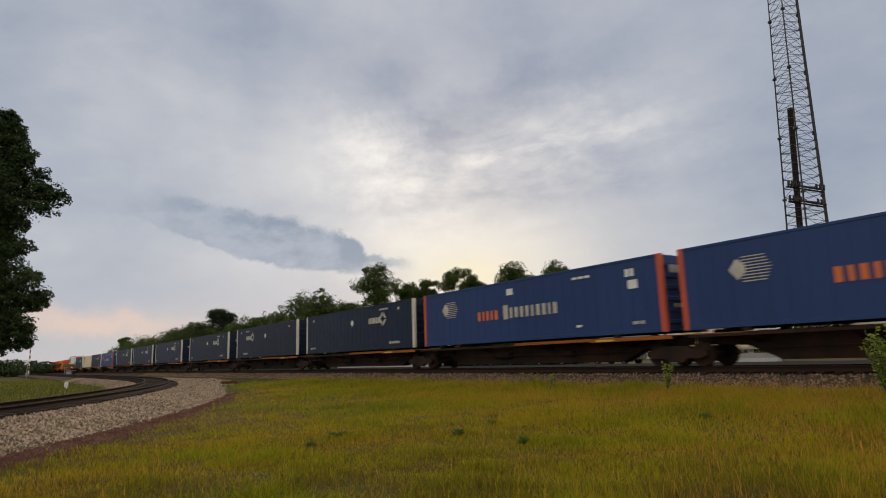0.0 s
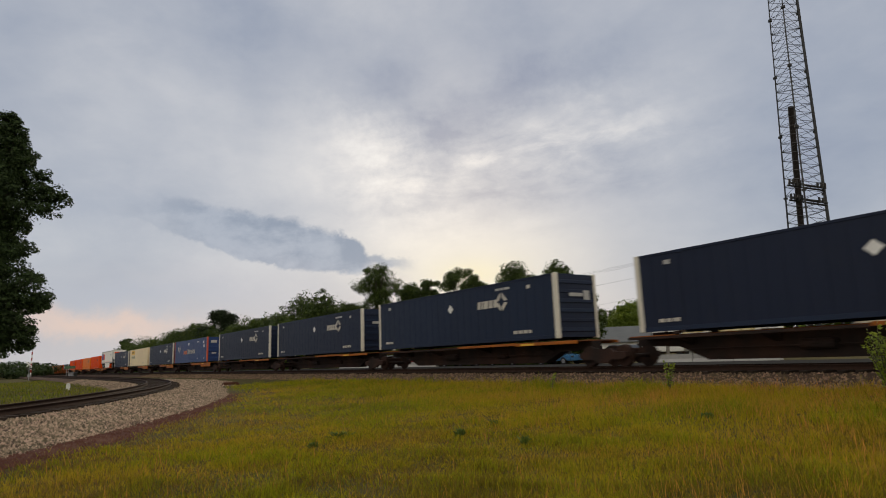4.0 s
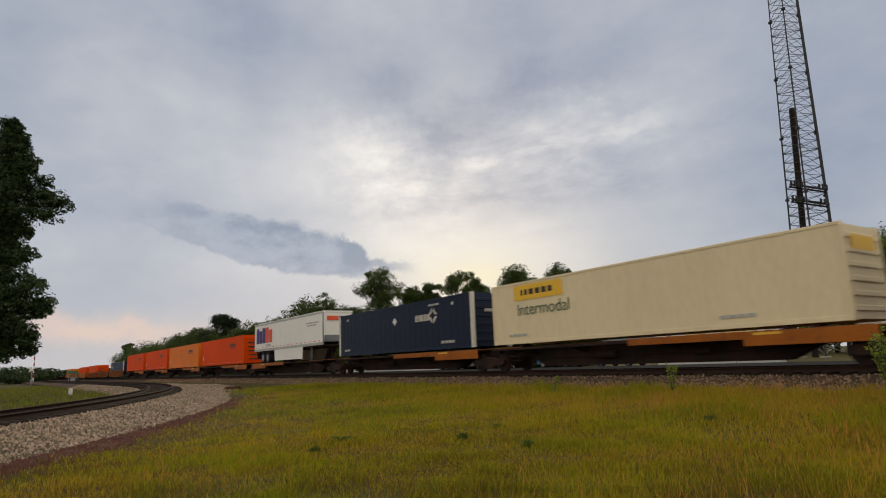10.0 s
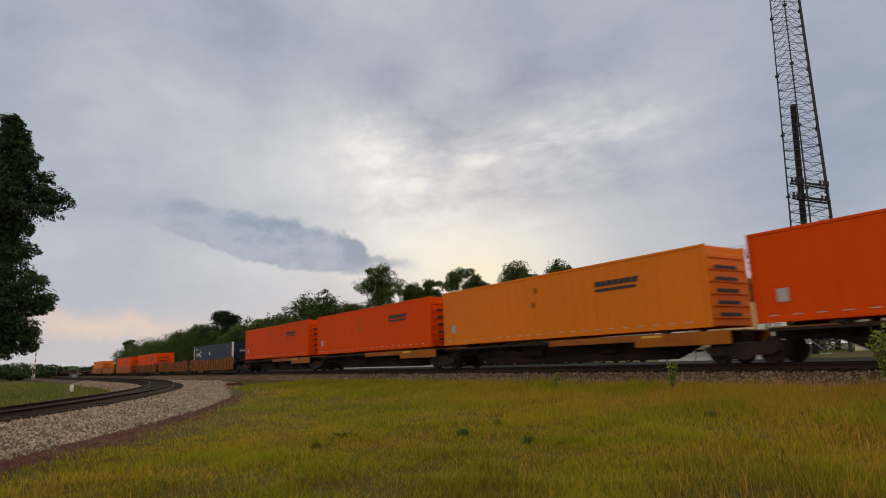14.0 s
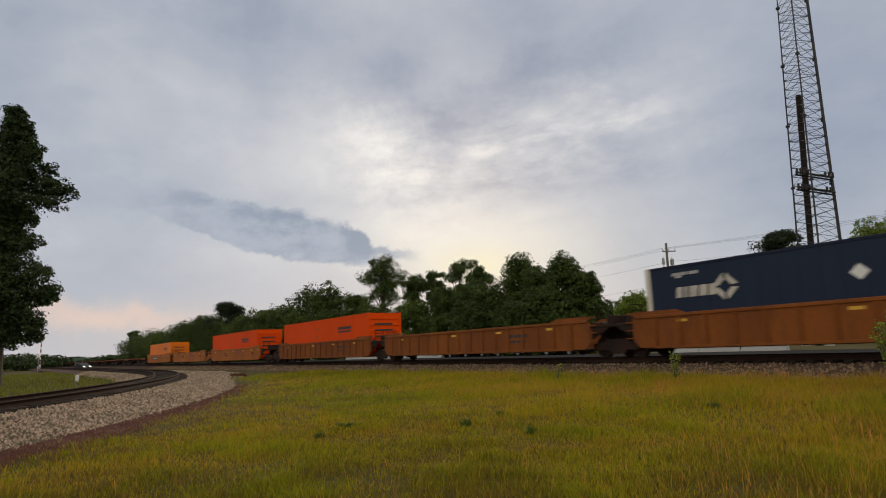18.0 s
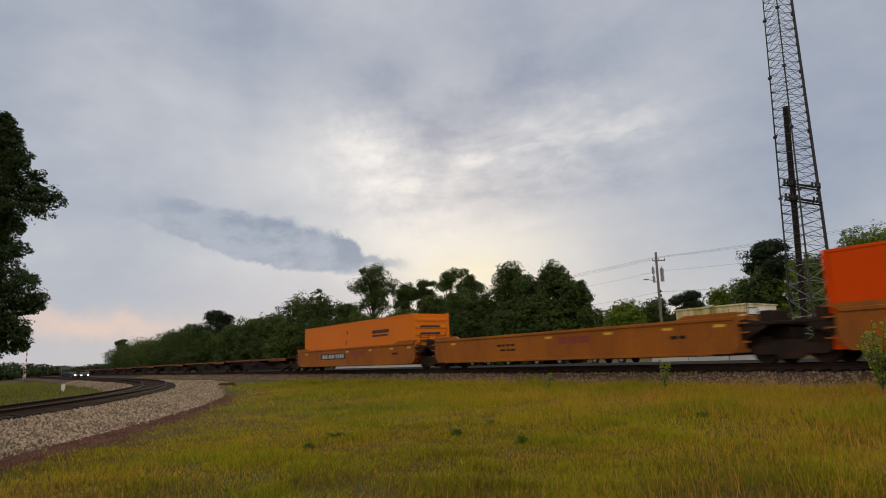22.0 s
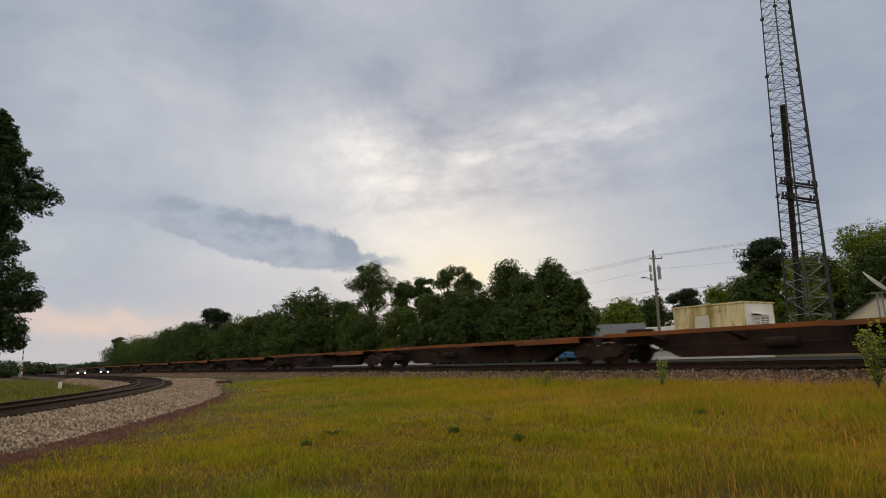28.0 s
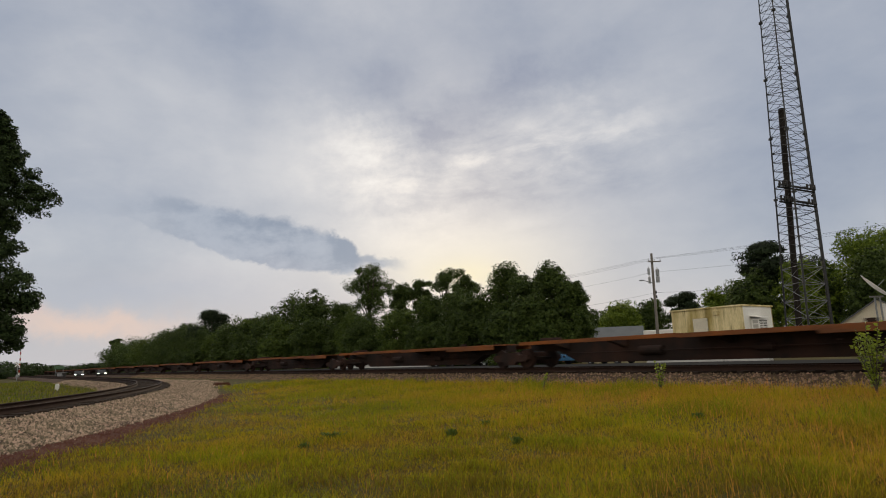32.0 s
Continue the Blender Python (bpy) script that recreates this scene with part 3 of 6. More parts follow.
def make_track(name, label, D, P, H, z_of, lo, hi, tie_lo, tie_hi):
    track = thing(name, label, "railway track", kind="structure")
    for side in (-0.753, 0.753):
        part("rail", rail_mesh(D, P, H, z_of, side, lo, hi, "rail"), "rail", track, "steel rail with a worn bright head")
    rng = np.random.default_rng(lo + 5)
    d = tie_lo
    n = 0
    verts, tris = [], []
    base = np.array([v.co[:] for v in TIE.vertices])
    TIE.calc_loop_triangles()
    base_t = np.array([t.vertices[:] for t in TIE.loop_triangles])
    while d < hi - 4:
        x, y = float(np.interp(d, D, P[:, 0])), float(np.interp(d, D, P[:, 1]))
        a = float(np.interp(d, D, H)) + math.pi / 2 + rng.normal() * 0.012
        x, y = x + rng.normal() * 0.03, y + rng.normal() * 0.03
        z = float(z_of(d)) + rng.normal() * 0.006
        if d < tie_hi:
            tie = part("tie", TIE, "tie", track)
            tie.matrix_basis = pose(x, y, z, 0, 0, math.degrees(a))
        else:
            c, s = math.cos(a), math.sin(a)
            tris.append(base_t + len(base) * len(verts))
            verts.append(np.stack([x + base[:, 0] * c - base[:, 1] * s, y + base[:, 0] * s + base[:, 1] * c, z + base[:, 2]], 1))
        d += 0.53
    if verts:
        far = part("far_ties", np_mesh("far_ties", np.concatenate(verts), np.concatenate(tris)), "tie", track)
        far["kind"] = "stuff"
    return track


main_track = make_track("main_track", "railway track with dark wooden ties on crushed stone", MAIN_D, MAIN_P, MAIN_H, flat, 30, 950, 52, 205)
branch_track = make_track("branch_track", "curved railway track with rusty rails and dark ties", BR_D, BR_P, BR_H, branch_z, 0, 300, 20, 110)


def stones(name, label, D, P, H, z_of, profile, d_lo, d_hi, o_lo, o_hi, count, seed, power=1.0, mat="stone", big=1.0):
    """Loose crushed stones on a bed, one joined heap."""
    rng = np.random.default_rng(seed)
    d = d_lo + (d_hi - d_lo) * rng.random(count) ** power
    o = rng.uniform(o_lo, o_hi, count)
    px, py = np.interp(d, D, P[:, 0]), np.interp(d, D, P[:, 1])
    h = np.interp(d, D, H)
    z = z_of(d) + np.interp(o, [a for a, _ in profile], [b for _, b in profile])
    base = np.array([(1, 0, -0.2), (0, 1, -0.2), (-1, 0, -0.2), (0, -1, -0.2), (0, 0, 0.8)], float)
    tri = np.array([(0, 1, 4), (1, 2, 4), (2, 3, 4), (3, 0, 4)])
    size = big * rng.uniform(0.024, 0.070, count)[:, None, None]
    v = base[None] * (1 + rng.normal(0, 0.28, (count, 5, 3))) * size
    a = rng.uniform(0, 6.3, count)
    ca, sa = np.cos(a)[:, None], np.sin(a)[:, None]
    v = np.stack([v[..., 0] * ca - v[..., 1] * sa, v[..., 0] * sa + v[..., 1] * ca, v[..., 2]], -1)
    v += np.stack([px + o * np.sin(h), py - o * np.cos(h), z + 0.012], -1)[:, None, :]
    t = tri[None] + (np.arange(count) * 5)[:, None, None]
    me = np_mesh(name, v.reshape(-1, 3), t.reshape(-1, 3))
    thing(name, label, "crushed stone", kind="stuff", bm=me, mat=mat)


stones("branch_stones", "loose pale grey and pinkish crushed stones", BR_D, BR_P, BR_H, branch_z, [(-3.2, -0.58), (-1.8, -0.27), (1.35, -0.25), (2.0, -0.33), (3.4, -0.46), (4.6, -0.60), (5.2, -0.58)], 24, 106, 1.2, 4.85, 56000, 3, 1.25, "stone", 0.82)
stones("dirt_clods", "small dark reddish clods and stones on the bare dirt", BR_D, BR_P, BR_H, branch_z, [(4.0, -0.62), (4.4, -0.54), (5.0, -0.54), (5.7, -0.60)], 24, 78, 4.2, 5.6, 7000, 12, 1.2, "dirt", 0.55)
stones("island_stones", "loose pale crushed stones on the inside of the curve", BR_D, BR_P, BR_H, branch_z, [(-3.4, -0.62), (-3.2, -0.58), (-1.8, -0.27)], 30, 110, -3.4, -1.3, 9000, 6)
stones("main_stones", "loose grey crushed stones beside the main line", MAIN_D, MAIN_P, MAIN_H, flat, [(-4.3, -0.76), (-3.7, -0.74), (-2.7, -0.58), (-1.75, -0.36), (-1.25, -0.24)], 54, 170, -4.2, -1.2, 30000, 4, 1.3, "stone_dark", 0.9)


def wedge_stones():
    """Crushed stone in the wedge where the two beds run together."""
    rng = np.random.default_rng(31)
    s, off = rng.uniform(-92, -44, 16000), rng.uniform(3.2, 10.5, 16000)
    p = main_at(s)
    x, y = p[:, 0] - off * math.sin(radians(55.0)), p[:, 1] - off * math.cos(radians(55.0))
    b, _ = off_branch(x, y)
    k = (b > 1.5) & (b < np.interp(y, [40, 60], [4.9, 6.2]))
    x, y = x[k], y[k]
    n = len(x)
    base = np.array([(1, 0, 0), (0, 1, 0), (-1, 0, 0), (0, -1, 0), (0, 0, 0.8)], float)
    v = base[None] * (1 + rng.normal(0, 0.28, (n, 5, 3))) * rng.uniform(0.04, 0.11, n)[:, None, None]
    v += np.stack([x, y, ground_z(x, y) + 0.015], -1)[:, None, :]
    t = np.array([(0, 1, 4), (1, 2, 4), (2, 3, 4), (3, 0, 4)])[None] + (np.arange(n) * 5)[:, None, None]
    thing("wedge_stones", "loose tan crushed stones where the two lines meet", "crushed stone", kind="stuff", bm=np_mesh("wedge_stones", v.reshape(-1, 3), t.reshape(-1, 3)), mat="stone")


wedge_stones()


# ---- grass ----
def blades(name, label, mat, x, y, tall, wide, rng, lean=0.35):
    n = len(x)
    z = np.concatenate([ground_z(a, b) for a, b in zip(np.array_split(x, 60), np.array_split(y, 60))]) - 0.02
    a, b = rng.uniform(0, 6.283, n), rng.uniform(0, 6.283, n)
    tx, ty = np.cos(a) * wide, np.sin(a) * wide
    lx, ly = np.cos(b) * tall * lean * rng.random(n), np.sin(b) * tall * lean * rng.random(n)
    v = np.empty((n, 5, 3))
    v[:, 0] = np.stack([x - tx, y - ty, z], 1)
    v[:, 1] = np.stack([x + tx, y + ty, z], 1)
    v[:, 2] = np.stack([x - tx * 0.8 + lx * 0.35, y - ty * 0.8 + ly * 0.35, z + tall * 0.6], 1)
    v[:, 3] = np.stack([x + tx * 0.8 + lx * 0.35, y + ty * 0.8 + ly * 0.35, z + tall * 0.6], 1)
    v[:, 4] = np.stack([x + lx, y + ly, z + tall], 1)
    at = (np.arange(n) * 5)[:, None, None]
    close = np.hypot(x, y) < 15
    t = np.concatenate([(np.array([(0, 1, 3), (0, 3, 2), (2, 3, 4)])[None] + at[close]).reshape(-1, 3), (np.array([(0, 1, 4)])[None] + at[~close]).reshape(-1, 3)])
    thing(name, label, "grass", kind="stuff", bm=np_mesh(name, v.reshape(-1, 3), t.reshape(-1, 3)), mat=mat)


LATTICE = np.random.default_rng(77).random((256, 256))


def lumps(x, y):
    """Smooth unevenness from a grid of chance heights, between 0 and 1."""
    i, j = np.floor(x).astype(int), np.floor(y).astype(int)
    u, v = x - i, y - j
    u, v = u * u * (3 - 2 * u), v * v * (3 - 2 * v)
    a, b = LATTICE[i % 256, j % 256], LATTICE[(i + 1) % 256, j % 256]
    c, d = LATTICE[i % 256, (j + 1) % 256], LATTICE[(i + 1) % 256, (j + 1) % 256]
    return (a * (1 - u) + b * u) * (1 - v) + (c * (1 - u) + d * u) * v


def patch(x, y, size=2.6):
    """Unevenness of the meadow at three scales, between 0 and 1."""
    p = 0.55 * lumps(x / size + 9, y / size + 40) + 0.29 * lumps(x / size * 2.3 + 3, y / size * 2.3) + 0.16 * lumps(x / size * 5.1, y / size * 5.1 + 7)
    return np.clip((p - 0.5) * 1.7 + 0.5, 0, 1)


def near_branch(x, y):
    return np.concatenate([off_branch(p, q)[0] for p, q in zip(np.array_split(x, 60), np.array_split(y, 60))])


def fan(rng, n, near, far, lo, hi):
    """Places strewn over the meadow, thinner with the distance."""
    r = near * (far / near) ** rng.random(n)
    a = rng.uniform(radians(lo), radians(hi), n)
    return r * np.sin(a), r * np.cos(a), r


def make_grass():
    rng = np.random.default_rng(11)
    x, y, r = fan(rng, 700000, 4.2, 46, -42, 42)
    n = len(x)
    o, b = off_main(x, y), near_branch(x, y)
    worn = patch(x + 31, y * 1.1 + 12, 1.9)
    keep = (o > 2.6 + 0.8 * rng.random(n)) & (b > np.interp(y, [14, 38, 50], [5.2, 4.5, 3.4]) + 1.2 * rng.random(n) ** 1.6)
    keep &= rng.random(n) < np.interp(worn, [0.15, 0.45, 0.8], [0.45, 0.85, 1.0]) * np.interp(b, [6, 11], [0.62, 1.0])
    keep &= x > np.interp(y, BR_P[:, 1], BR_P[:, 0])
    x, y, r, o, b = x[keep], y[keep], r[keep], o[keep], b[keep]
    n = len(x)
    tuft = patch(x * 1.0 + 2, y, 0.62)
    deep = patch(x + 5, y * 1.4 + 2, 3.4)
    tall = rng.uniform(0.035, 0.115, n) * (0.55 + 0.35 * deep + 1.35 * tuft ** 2) * np.interp(o, [4, 9, 14], [2.4, 1.7, 1.0])
    wide = (0.0009 + 0.00033 * r) * rng.uniform(0.6, 1.3, n)
    green = rng.random(n) < np.clip(1.7 * deep - 0.52 + 0.7 * (tuft - 0.45), 0.06, 0.92)
    # dark olive blades thicken towards the camera, painting in shade among the grass
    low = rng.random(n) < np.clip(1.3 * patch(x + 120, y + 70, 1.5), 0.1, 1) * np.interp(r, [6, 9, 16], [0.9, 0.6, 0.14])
    for name, label, mat, k in (("meadow_grass", "uneven yellowing meadow grass", "grass", ~green & ~low), ("lush_grass", "patches of fresh green meadow grass", "lush", green & ~low), ("olive_grass", "low dull olive grass, coloured dark for the shade among near blades", "olive", low)):
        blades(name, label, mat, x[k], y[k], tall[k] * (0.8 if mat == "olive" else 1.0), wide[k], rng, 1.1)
    # dry brown grass between the bare dirt and the meadow, and in worn spots
    x, y, r = fan(rng, 150000, 4.6, 40, -41, 41)
    n = len(x)
    b = near_branch(x, y)
    want = np.interp(b, [5.0, 6.2, 8.5, 12, 20], [0.5, 1.0, 0.9, 0.5, 0.40]) * np.clip(1.5 * patch(x + 60, y * 1.3 + 4, 2.2) - 0.25, 0.08, 1)
    keep = (off_main(x, y) > 4.0) & (b > 5.0) & (rng.random(n) < want) & (x > np.interp(y, BR_P[:, 1], BR_P[:, 0]))
    x, y, r = x[keep], y[keep], r[keep]
    blades("dry_grass", "short dry brown grass in worn spots", "dry", x, y, rng.uniform(0.04, 0.13, len(x)), (0.0012 + 0.00036 * r) * rng.uniform(0.6, 1.3, len(x)), rng, 1.2)
    # straw-coloured seed stalks, thickest towards the railway
    x, y, r = fan(rng, 80000, 6, 40, -34, 42)
    n = len(x)
    o, b = off_main(x, y), near_branch(x, y)
    want = np.interp(o, [3.0, 4.5, 7, 10, 14], [1.0, 1.0, 0.6, 0.2, 0.08]) * np.interp(x, [-14, 0, 9], [0.45, 0.8, 1.4])
    keep = (o > 2.7) & (b > 6.0) & (rng.random(n) < want * np.clip(2.0 * patch(x + 90, y + 20, 2.4) - 0.1, 0.15, 1.4))
    x, y, r = x[keep], y[keep], r[keep]
    blades("straw_stalks", "tall dry straw-coloured seed stalks in the meadow", "straw", x, y, rng.uniform(0.14, 0.36, len(x)) * np.interp(x, [0, 9], [0.7, 1.1]), (0.0007 + 0.00024 * r) * rng.uniform(0.6, 1.4, len(x)), rng, 0.55)
    # grass of the island between the two lines, on the far side of the branch
    n = 60000
    d = rng.uniform(24, 150, n)
    q = rng.uniform(3.2, 40, n)
    h = np.interp(d, BR_D, BR_H)
    x = np.interp(d, BR_D, BR_P[:, 0]) - q * np.sin(h)
    y = np.interp(d, BR_D, BR_P[:, 1]) + q * np.cos(h)
    keep = off_main(x, y) > 5
    x, y = x[keep], y[keep]
    blades("verge_grass", "green grass beyond the curved branch", "verge", x, y, rng.uniform(0.12, 0.3, len(x)), rng.uniform(0.008, 0.03, len(x)), rng)


make_grass()


# ---- trees ----
def leaf_cloud(lobes, count, size, rng, flat=0.75, sprigs=22, loose=0.36):
    """Many small leaves in sprigs that sit round a set of lobes (x, y, z, rx, ry, rz)."""
    L = np.array(lobes, float)
    vol = (L[:, 3] * L[:, 4] * L[:, 5]) ** (2 / 3)
    n = len(L) * sprigs
    home = rng.choice(len(L), n, p=vol / vol.sum())
    way = rng.normal(size=(n, 3))
    way /= np.linalg.norm(way, axis=1)[:, None]
    spot = L[home, :3] + way * L[home, 3:] * (rng.random(n) ** 0.4 * rng.uniform(0.72, 1.08, n))[:, None]
    wide = L[home, 3:] * rng.uniform(0.6, 1.3, n)[:, None] * loose
    pick = rng.integers(0, n, count)
    out = rng.normal(size=(count, 3)) + way[pick] * 0.5 + np.array([0, 0, 0.35])
    out /= np.linalg.norm(out, axis=1)[:, None]
    c = spot[pick] + out * wide[pick] * (0.45 + 0.65 * rng.random(count) ** 0.6)[:, None]
    nrm = out + np.array([0, 0, 0.45]) + rng.normal(0, 0.42, (count, 3))
    nrm /= np.linalg.norm(nrm, axis=1)[:, None]
    u = np.cross(nrm, rng.normal(size=(count, 3)))
    u /= np.linalg.norm(u, axis=1)[:, None]
    w = np.cross(nrm, u)
    s = (size * rng.uniform(0.5, 1.35, count))[:, None]
    v = np.empty((count, 3, 3))
    v[:, 0], v[:, 1], v[:, 2] = c + u * s, c + w * s * flat - u * s * 0.5, c - w * s * flat - u * s * 0.3
    return v.reshape(-1, 3), np.arange(count * 3).reshape(-1, 3)


def make_tree(name, label, x, y, height, width, mat, seed, count=5200, leaf=0.26, bottom=0.18, kind="round", group="trees beyond the railway", lobes=None, base=None, lean=0.0):
    rng = np.random.default_rng(seed)
    z0 = float(ground_z(x, y)[0]) - 0.1 if base is None else base
    tree = thing(name, label, "tree", group)
    tree.location = (x, y, z0)
    # lobes of the crown, in the tree's own space
    if lobes is None:
        lobes = []
        lo = height * bottom
        if kind == "round":
            for k in range(44):
                f = rng.random()
                zc = lo + (height - lo) * (0.06 + 0.84 * f)
                R = width * 0.5 * math.sin(math.pi * (0.20 + 0.72 * f)) ** 0.6
                a = rng.uniform(0, 6.28)
                s = width * rng.uniform(0.12, 0.20)
                r = max(0.0, R - s * 0.9) * rng.uniform(0.7, 1.0)
                lobes.append((r * math.cos(a), r * math.sin(a), zc, s, s, s * rng.uniform(0.75, 1.05)))
            for k in range(5):
                f = k / 4
                R = width * 0.5 * math.sin(math.pi * (0.22 + 0.66 * f)) ** 0.6
                lobes.append((0, 0, lo + (height - lo) * (0.12 + 0.66 * f), R * 0.7, R * 0.7, height * 0.13))
        elif kind == "peaked":
            for k in range(54):
                f = rng.random()
                zc = lo + (height - lo) * (0.03 + 0.88 * f)
                R = width * 0.5 * min(1.0, 1.25 * (1 - f) ** 0.5) * min(1.0, 0.75 + 1.4 * f)
                a = rng.uniform(0, 6.28)
                s = width * rng.uniform(0.13, 0.20)
                r = max(0.0, R - s * 0.9) * rng.uniform(0.7, 1.0)
                lobes.append((r * math.cos(a), r * math.sin(a), zc, s, s, s * 0.95))
            for k in range(7):
                f = k / 6
                R = width * 0.5 * min(1.0, 1.15 * (1 - 0.88 * f) ** 0.55)
                lobes.append((0, 0, lo + (height - lo) * (0.08 + 0.76 * f), R * 0.8, R * 0.8, height * 0.11))
        elif kind == "sparse":
            for k in range(34):
                low = max(bottom, 0.3)
                zc = height * (low + (0.95 - low) * rng.random() ** 0.75)
                a = rng.uniform(0, 6.28)
                r = width * 0.5 * rng.uniform(0.05, 0.85)
                s = width * rng.uniform(0.08, 0.15)
                lobes.append((r * math.cos(a), r * math.sin(a), zc, s * 1.2, s * 1.2, s * 0.85))
            for f in (0.7, 0.84):
                lobes.append((0, 0, height * f, width * 0.26, width * 0.26, height * 0.1))
        elif kind in ("airy", "crowned"):
            low = 0.48 if kind == "airy" else 0.54
            for k in range(38 if kind == "airy" else 48):
                zc = height * rng.uniform(low, 0.97)
                a = rng.uniform(0, 6.28)
                r = width * 0.5 * rng.uniform(0.1, 0.9)
                s = width * rng.uniform(0.06, 0.14)
                lobes.append((r * math.cos(a), r * math.sin(a), zc, s * 1.4, s * 1.4, s * 1.1))
        elif kind == "pine":
            for k in range(44):
                zc = height * rng.uniform(0.55, 0.97)
                a = rng.uniform(0, 6.28)
                r = width * 0.5 * rng.uniform(0.05, 0.95) * math.sqrt(max(0.1, 1.15 - (zc / height) ** 3))
                s = width * rng.uniform(0.08, 0.14)
                lobes.append((r * math.cos(a), r * math.sin(a), zc, s * 1.3, s * 1.3, s * 0.75))
    bm = bmesh.new()
    r0 = 0.018 * height + 0.06
    knee = (lean * 0.4, 0, height * 0.45)
    top = (lean, 0, height * 0.85)
    tube(bm, (0, 0, 0), knee, r0 * 1.25, r0 * 0.75, 8)
    tube(bm, knee, top, r0 * 0.75, r0 * 0.2, 7)
    for lb in lobes[:14]:
        f = rng.uniform(0.25, 0.6)
        k = Vector(knee) * (f / 0.45) if f < 0.45 else Vector(knee).lerp(Vector(top), (f - 0.45) / 0.4)
        if k.z < lb[2]:
            mid = k.lerp(Vector(lb[:3]), 0.5) + Vector((0, 0, -0.03 * height))
            tube(bm, k, mid, r0 * 0.38, r0 * 0.24, 5)
            tube(bm, mid, lb[:3], r0 * 0.24, r0 * 0.07, 5)
    part("trunk", bm, "bark", tree)
    v, t = leaf_cloud(lobes, int(count), leaf, rng, loose={"airy": 0.75, "crowned": 0.6, "pine": 0.6, "sparse": 0.55}.get(kind, 0.40))
    part("crown", np_mesh("crown", v, t), mat, tree)
    return tree


def beyond(s, off):
    """A place off metres beyond the main line, at its place s."""
    p, h = main_at(s), main_heading(s)
    return float(p[0] - off * math.sin(h)), float(p[1] + off * math.cos(h))


def make_tree_row():
    dense, soft = "dense dark green leafy tree beyond the railway", "tall thin-crowned tree against the bright sky"
    rows = [  # place along the line, distance beyond, height, width, kind, leaf
        (-41.4, 24, 8.0, 5.2, "round", "leaf", dense), (-44.0, 24, 9.8, 8.0, "peaked", "leaf", dense), (-51.6, 25, 11.5, 9.4, "peaked", "leaf", dense), (-47.6, 24, 9.2, 8.0, "round", "leaf", dense), (-43.8, 21, 7.3, 6.0, "round", "leaf", dense),
        (-42.6, 22, 5.6, 4.5, "round", "leaf", dense), (-44.2, 20, 3.9, 4.0, "round", "leaf", "dark green leafy bush beyond the railway"), (-47.0, 20.5, 4.8, 6.0, "round", "leaf", "dark green leafy bush beyond the railway"),
        (-54.8, 23, 8.6, 7.0, "round", "leaf", dense), (-58.6, 23, 8.4, 7.0, "round", "leaf", dense), (-63.8, 23, 8.8, 7.5, "peaked", "leaf", dense), (-70.5, 23, 7.8, 8.0, "round", "leaf_mid", dense), (-77.5, 22, 7.6, 8.5, "round", "leaf", dense), (-84, 23, 8.2, 7.0, "round", "leaf_mid", dense),
        (-65.5, 30, 12.0, 4.2, "airy", "leaf", soft), (-69.5, 30, 13.4, 5.0, "airy", "leaf", soft), (-75.8, 30, 12.7, 3.6, "airy", "leaf", soft), (-81.5, 30, 13.0, 5.6, "sparse", "leaf", soft), (-91.2, 30, 17.4, 7.4, "crowned", "leaf", soft),
        (-89.5, 24, 10.6, 7.0, "round", "leaf", dense), (-95, 22, 8.6, 8.0, "round", "leaf", dense),
        (-101, 25, 13.9, 11.0, "round", "leaf", dense), (-111, 25, 14.2, 13.0, "round", "leaf", dense), (-107, 22, 8.5, 11.0, "round", "leaf_mid", dense), (-121, 24, 10.8, 12, "round", "leaf", dense), (-128, 25, 11.2, 9.5, "sparse", "leaf_mid", dense), (-130, 24, 9.5, 12, "round", "leaf", dense),
        (-140, 24, 9.8, 13, "round", "leaf", dense), (-150, 25, 10.2, 13, "round", "leaf_mid", dense), (-166, 26, 15.6, 11, "pine", "needle", "tall dark pine rising over the tree row"),
        (-160, 23, 10.2, 13, "round", "leaf", dense), (-172, 24, 12.2, 14, "round", "leaf", dense), (-184, 24, 12.8, 14, "round", "leaf", dense), (-197, 24, 12.2, 15, "round", "leaf", dense), (-211, 24, 11.6, 16, "round", "leaf", dense),
        (-226, 24, 11.3, 17, "round", "leaf_mid", dense), (-244, 24, 11.0, 18, "round", "leaf", dense), (-264, 24, 11.5, 19, "round", "leaf", dense), (-286, 24, 12.0, 20, "round", "leaf", dense),
        (-304, 25, 15.2, 6, "sparse", "leaf", soft)]
    for k, (s, off, h, w, kind, mat, label) in enumerate(rows):
        x, y = beyond(s, off)
        make_tree("tree", label, x, y, h * 0.95 + 0.6, w, mat, 100 + k, count=(38000 if s > -98 else 22000) * {"sparse": 0.5, "airy": 0.38, "crowned": 0.55}.get(kind, 1), leaf=0.125 if s > -98 else 0.20, bottom=0.45 if kind == "sparse" else 0.02, kind=kind)


make_tree_row()


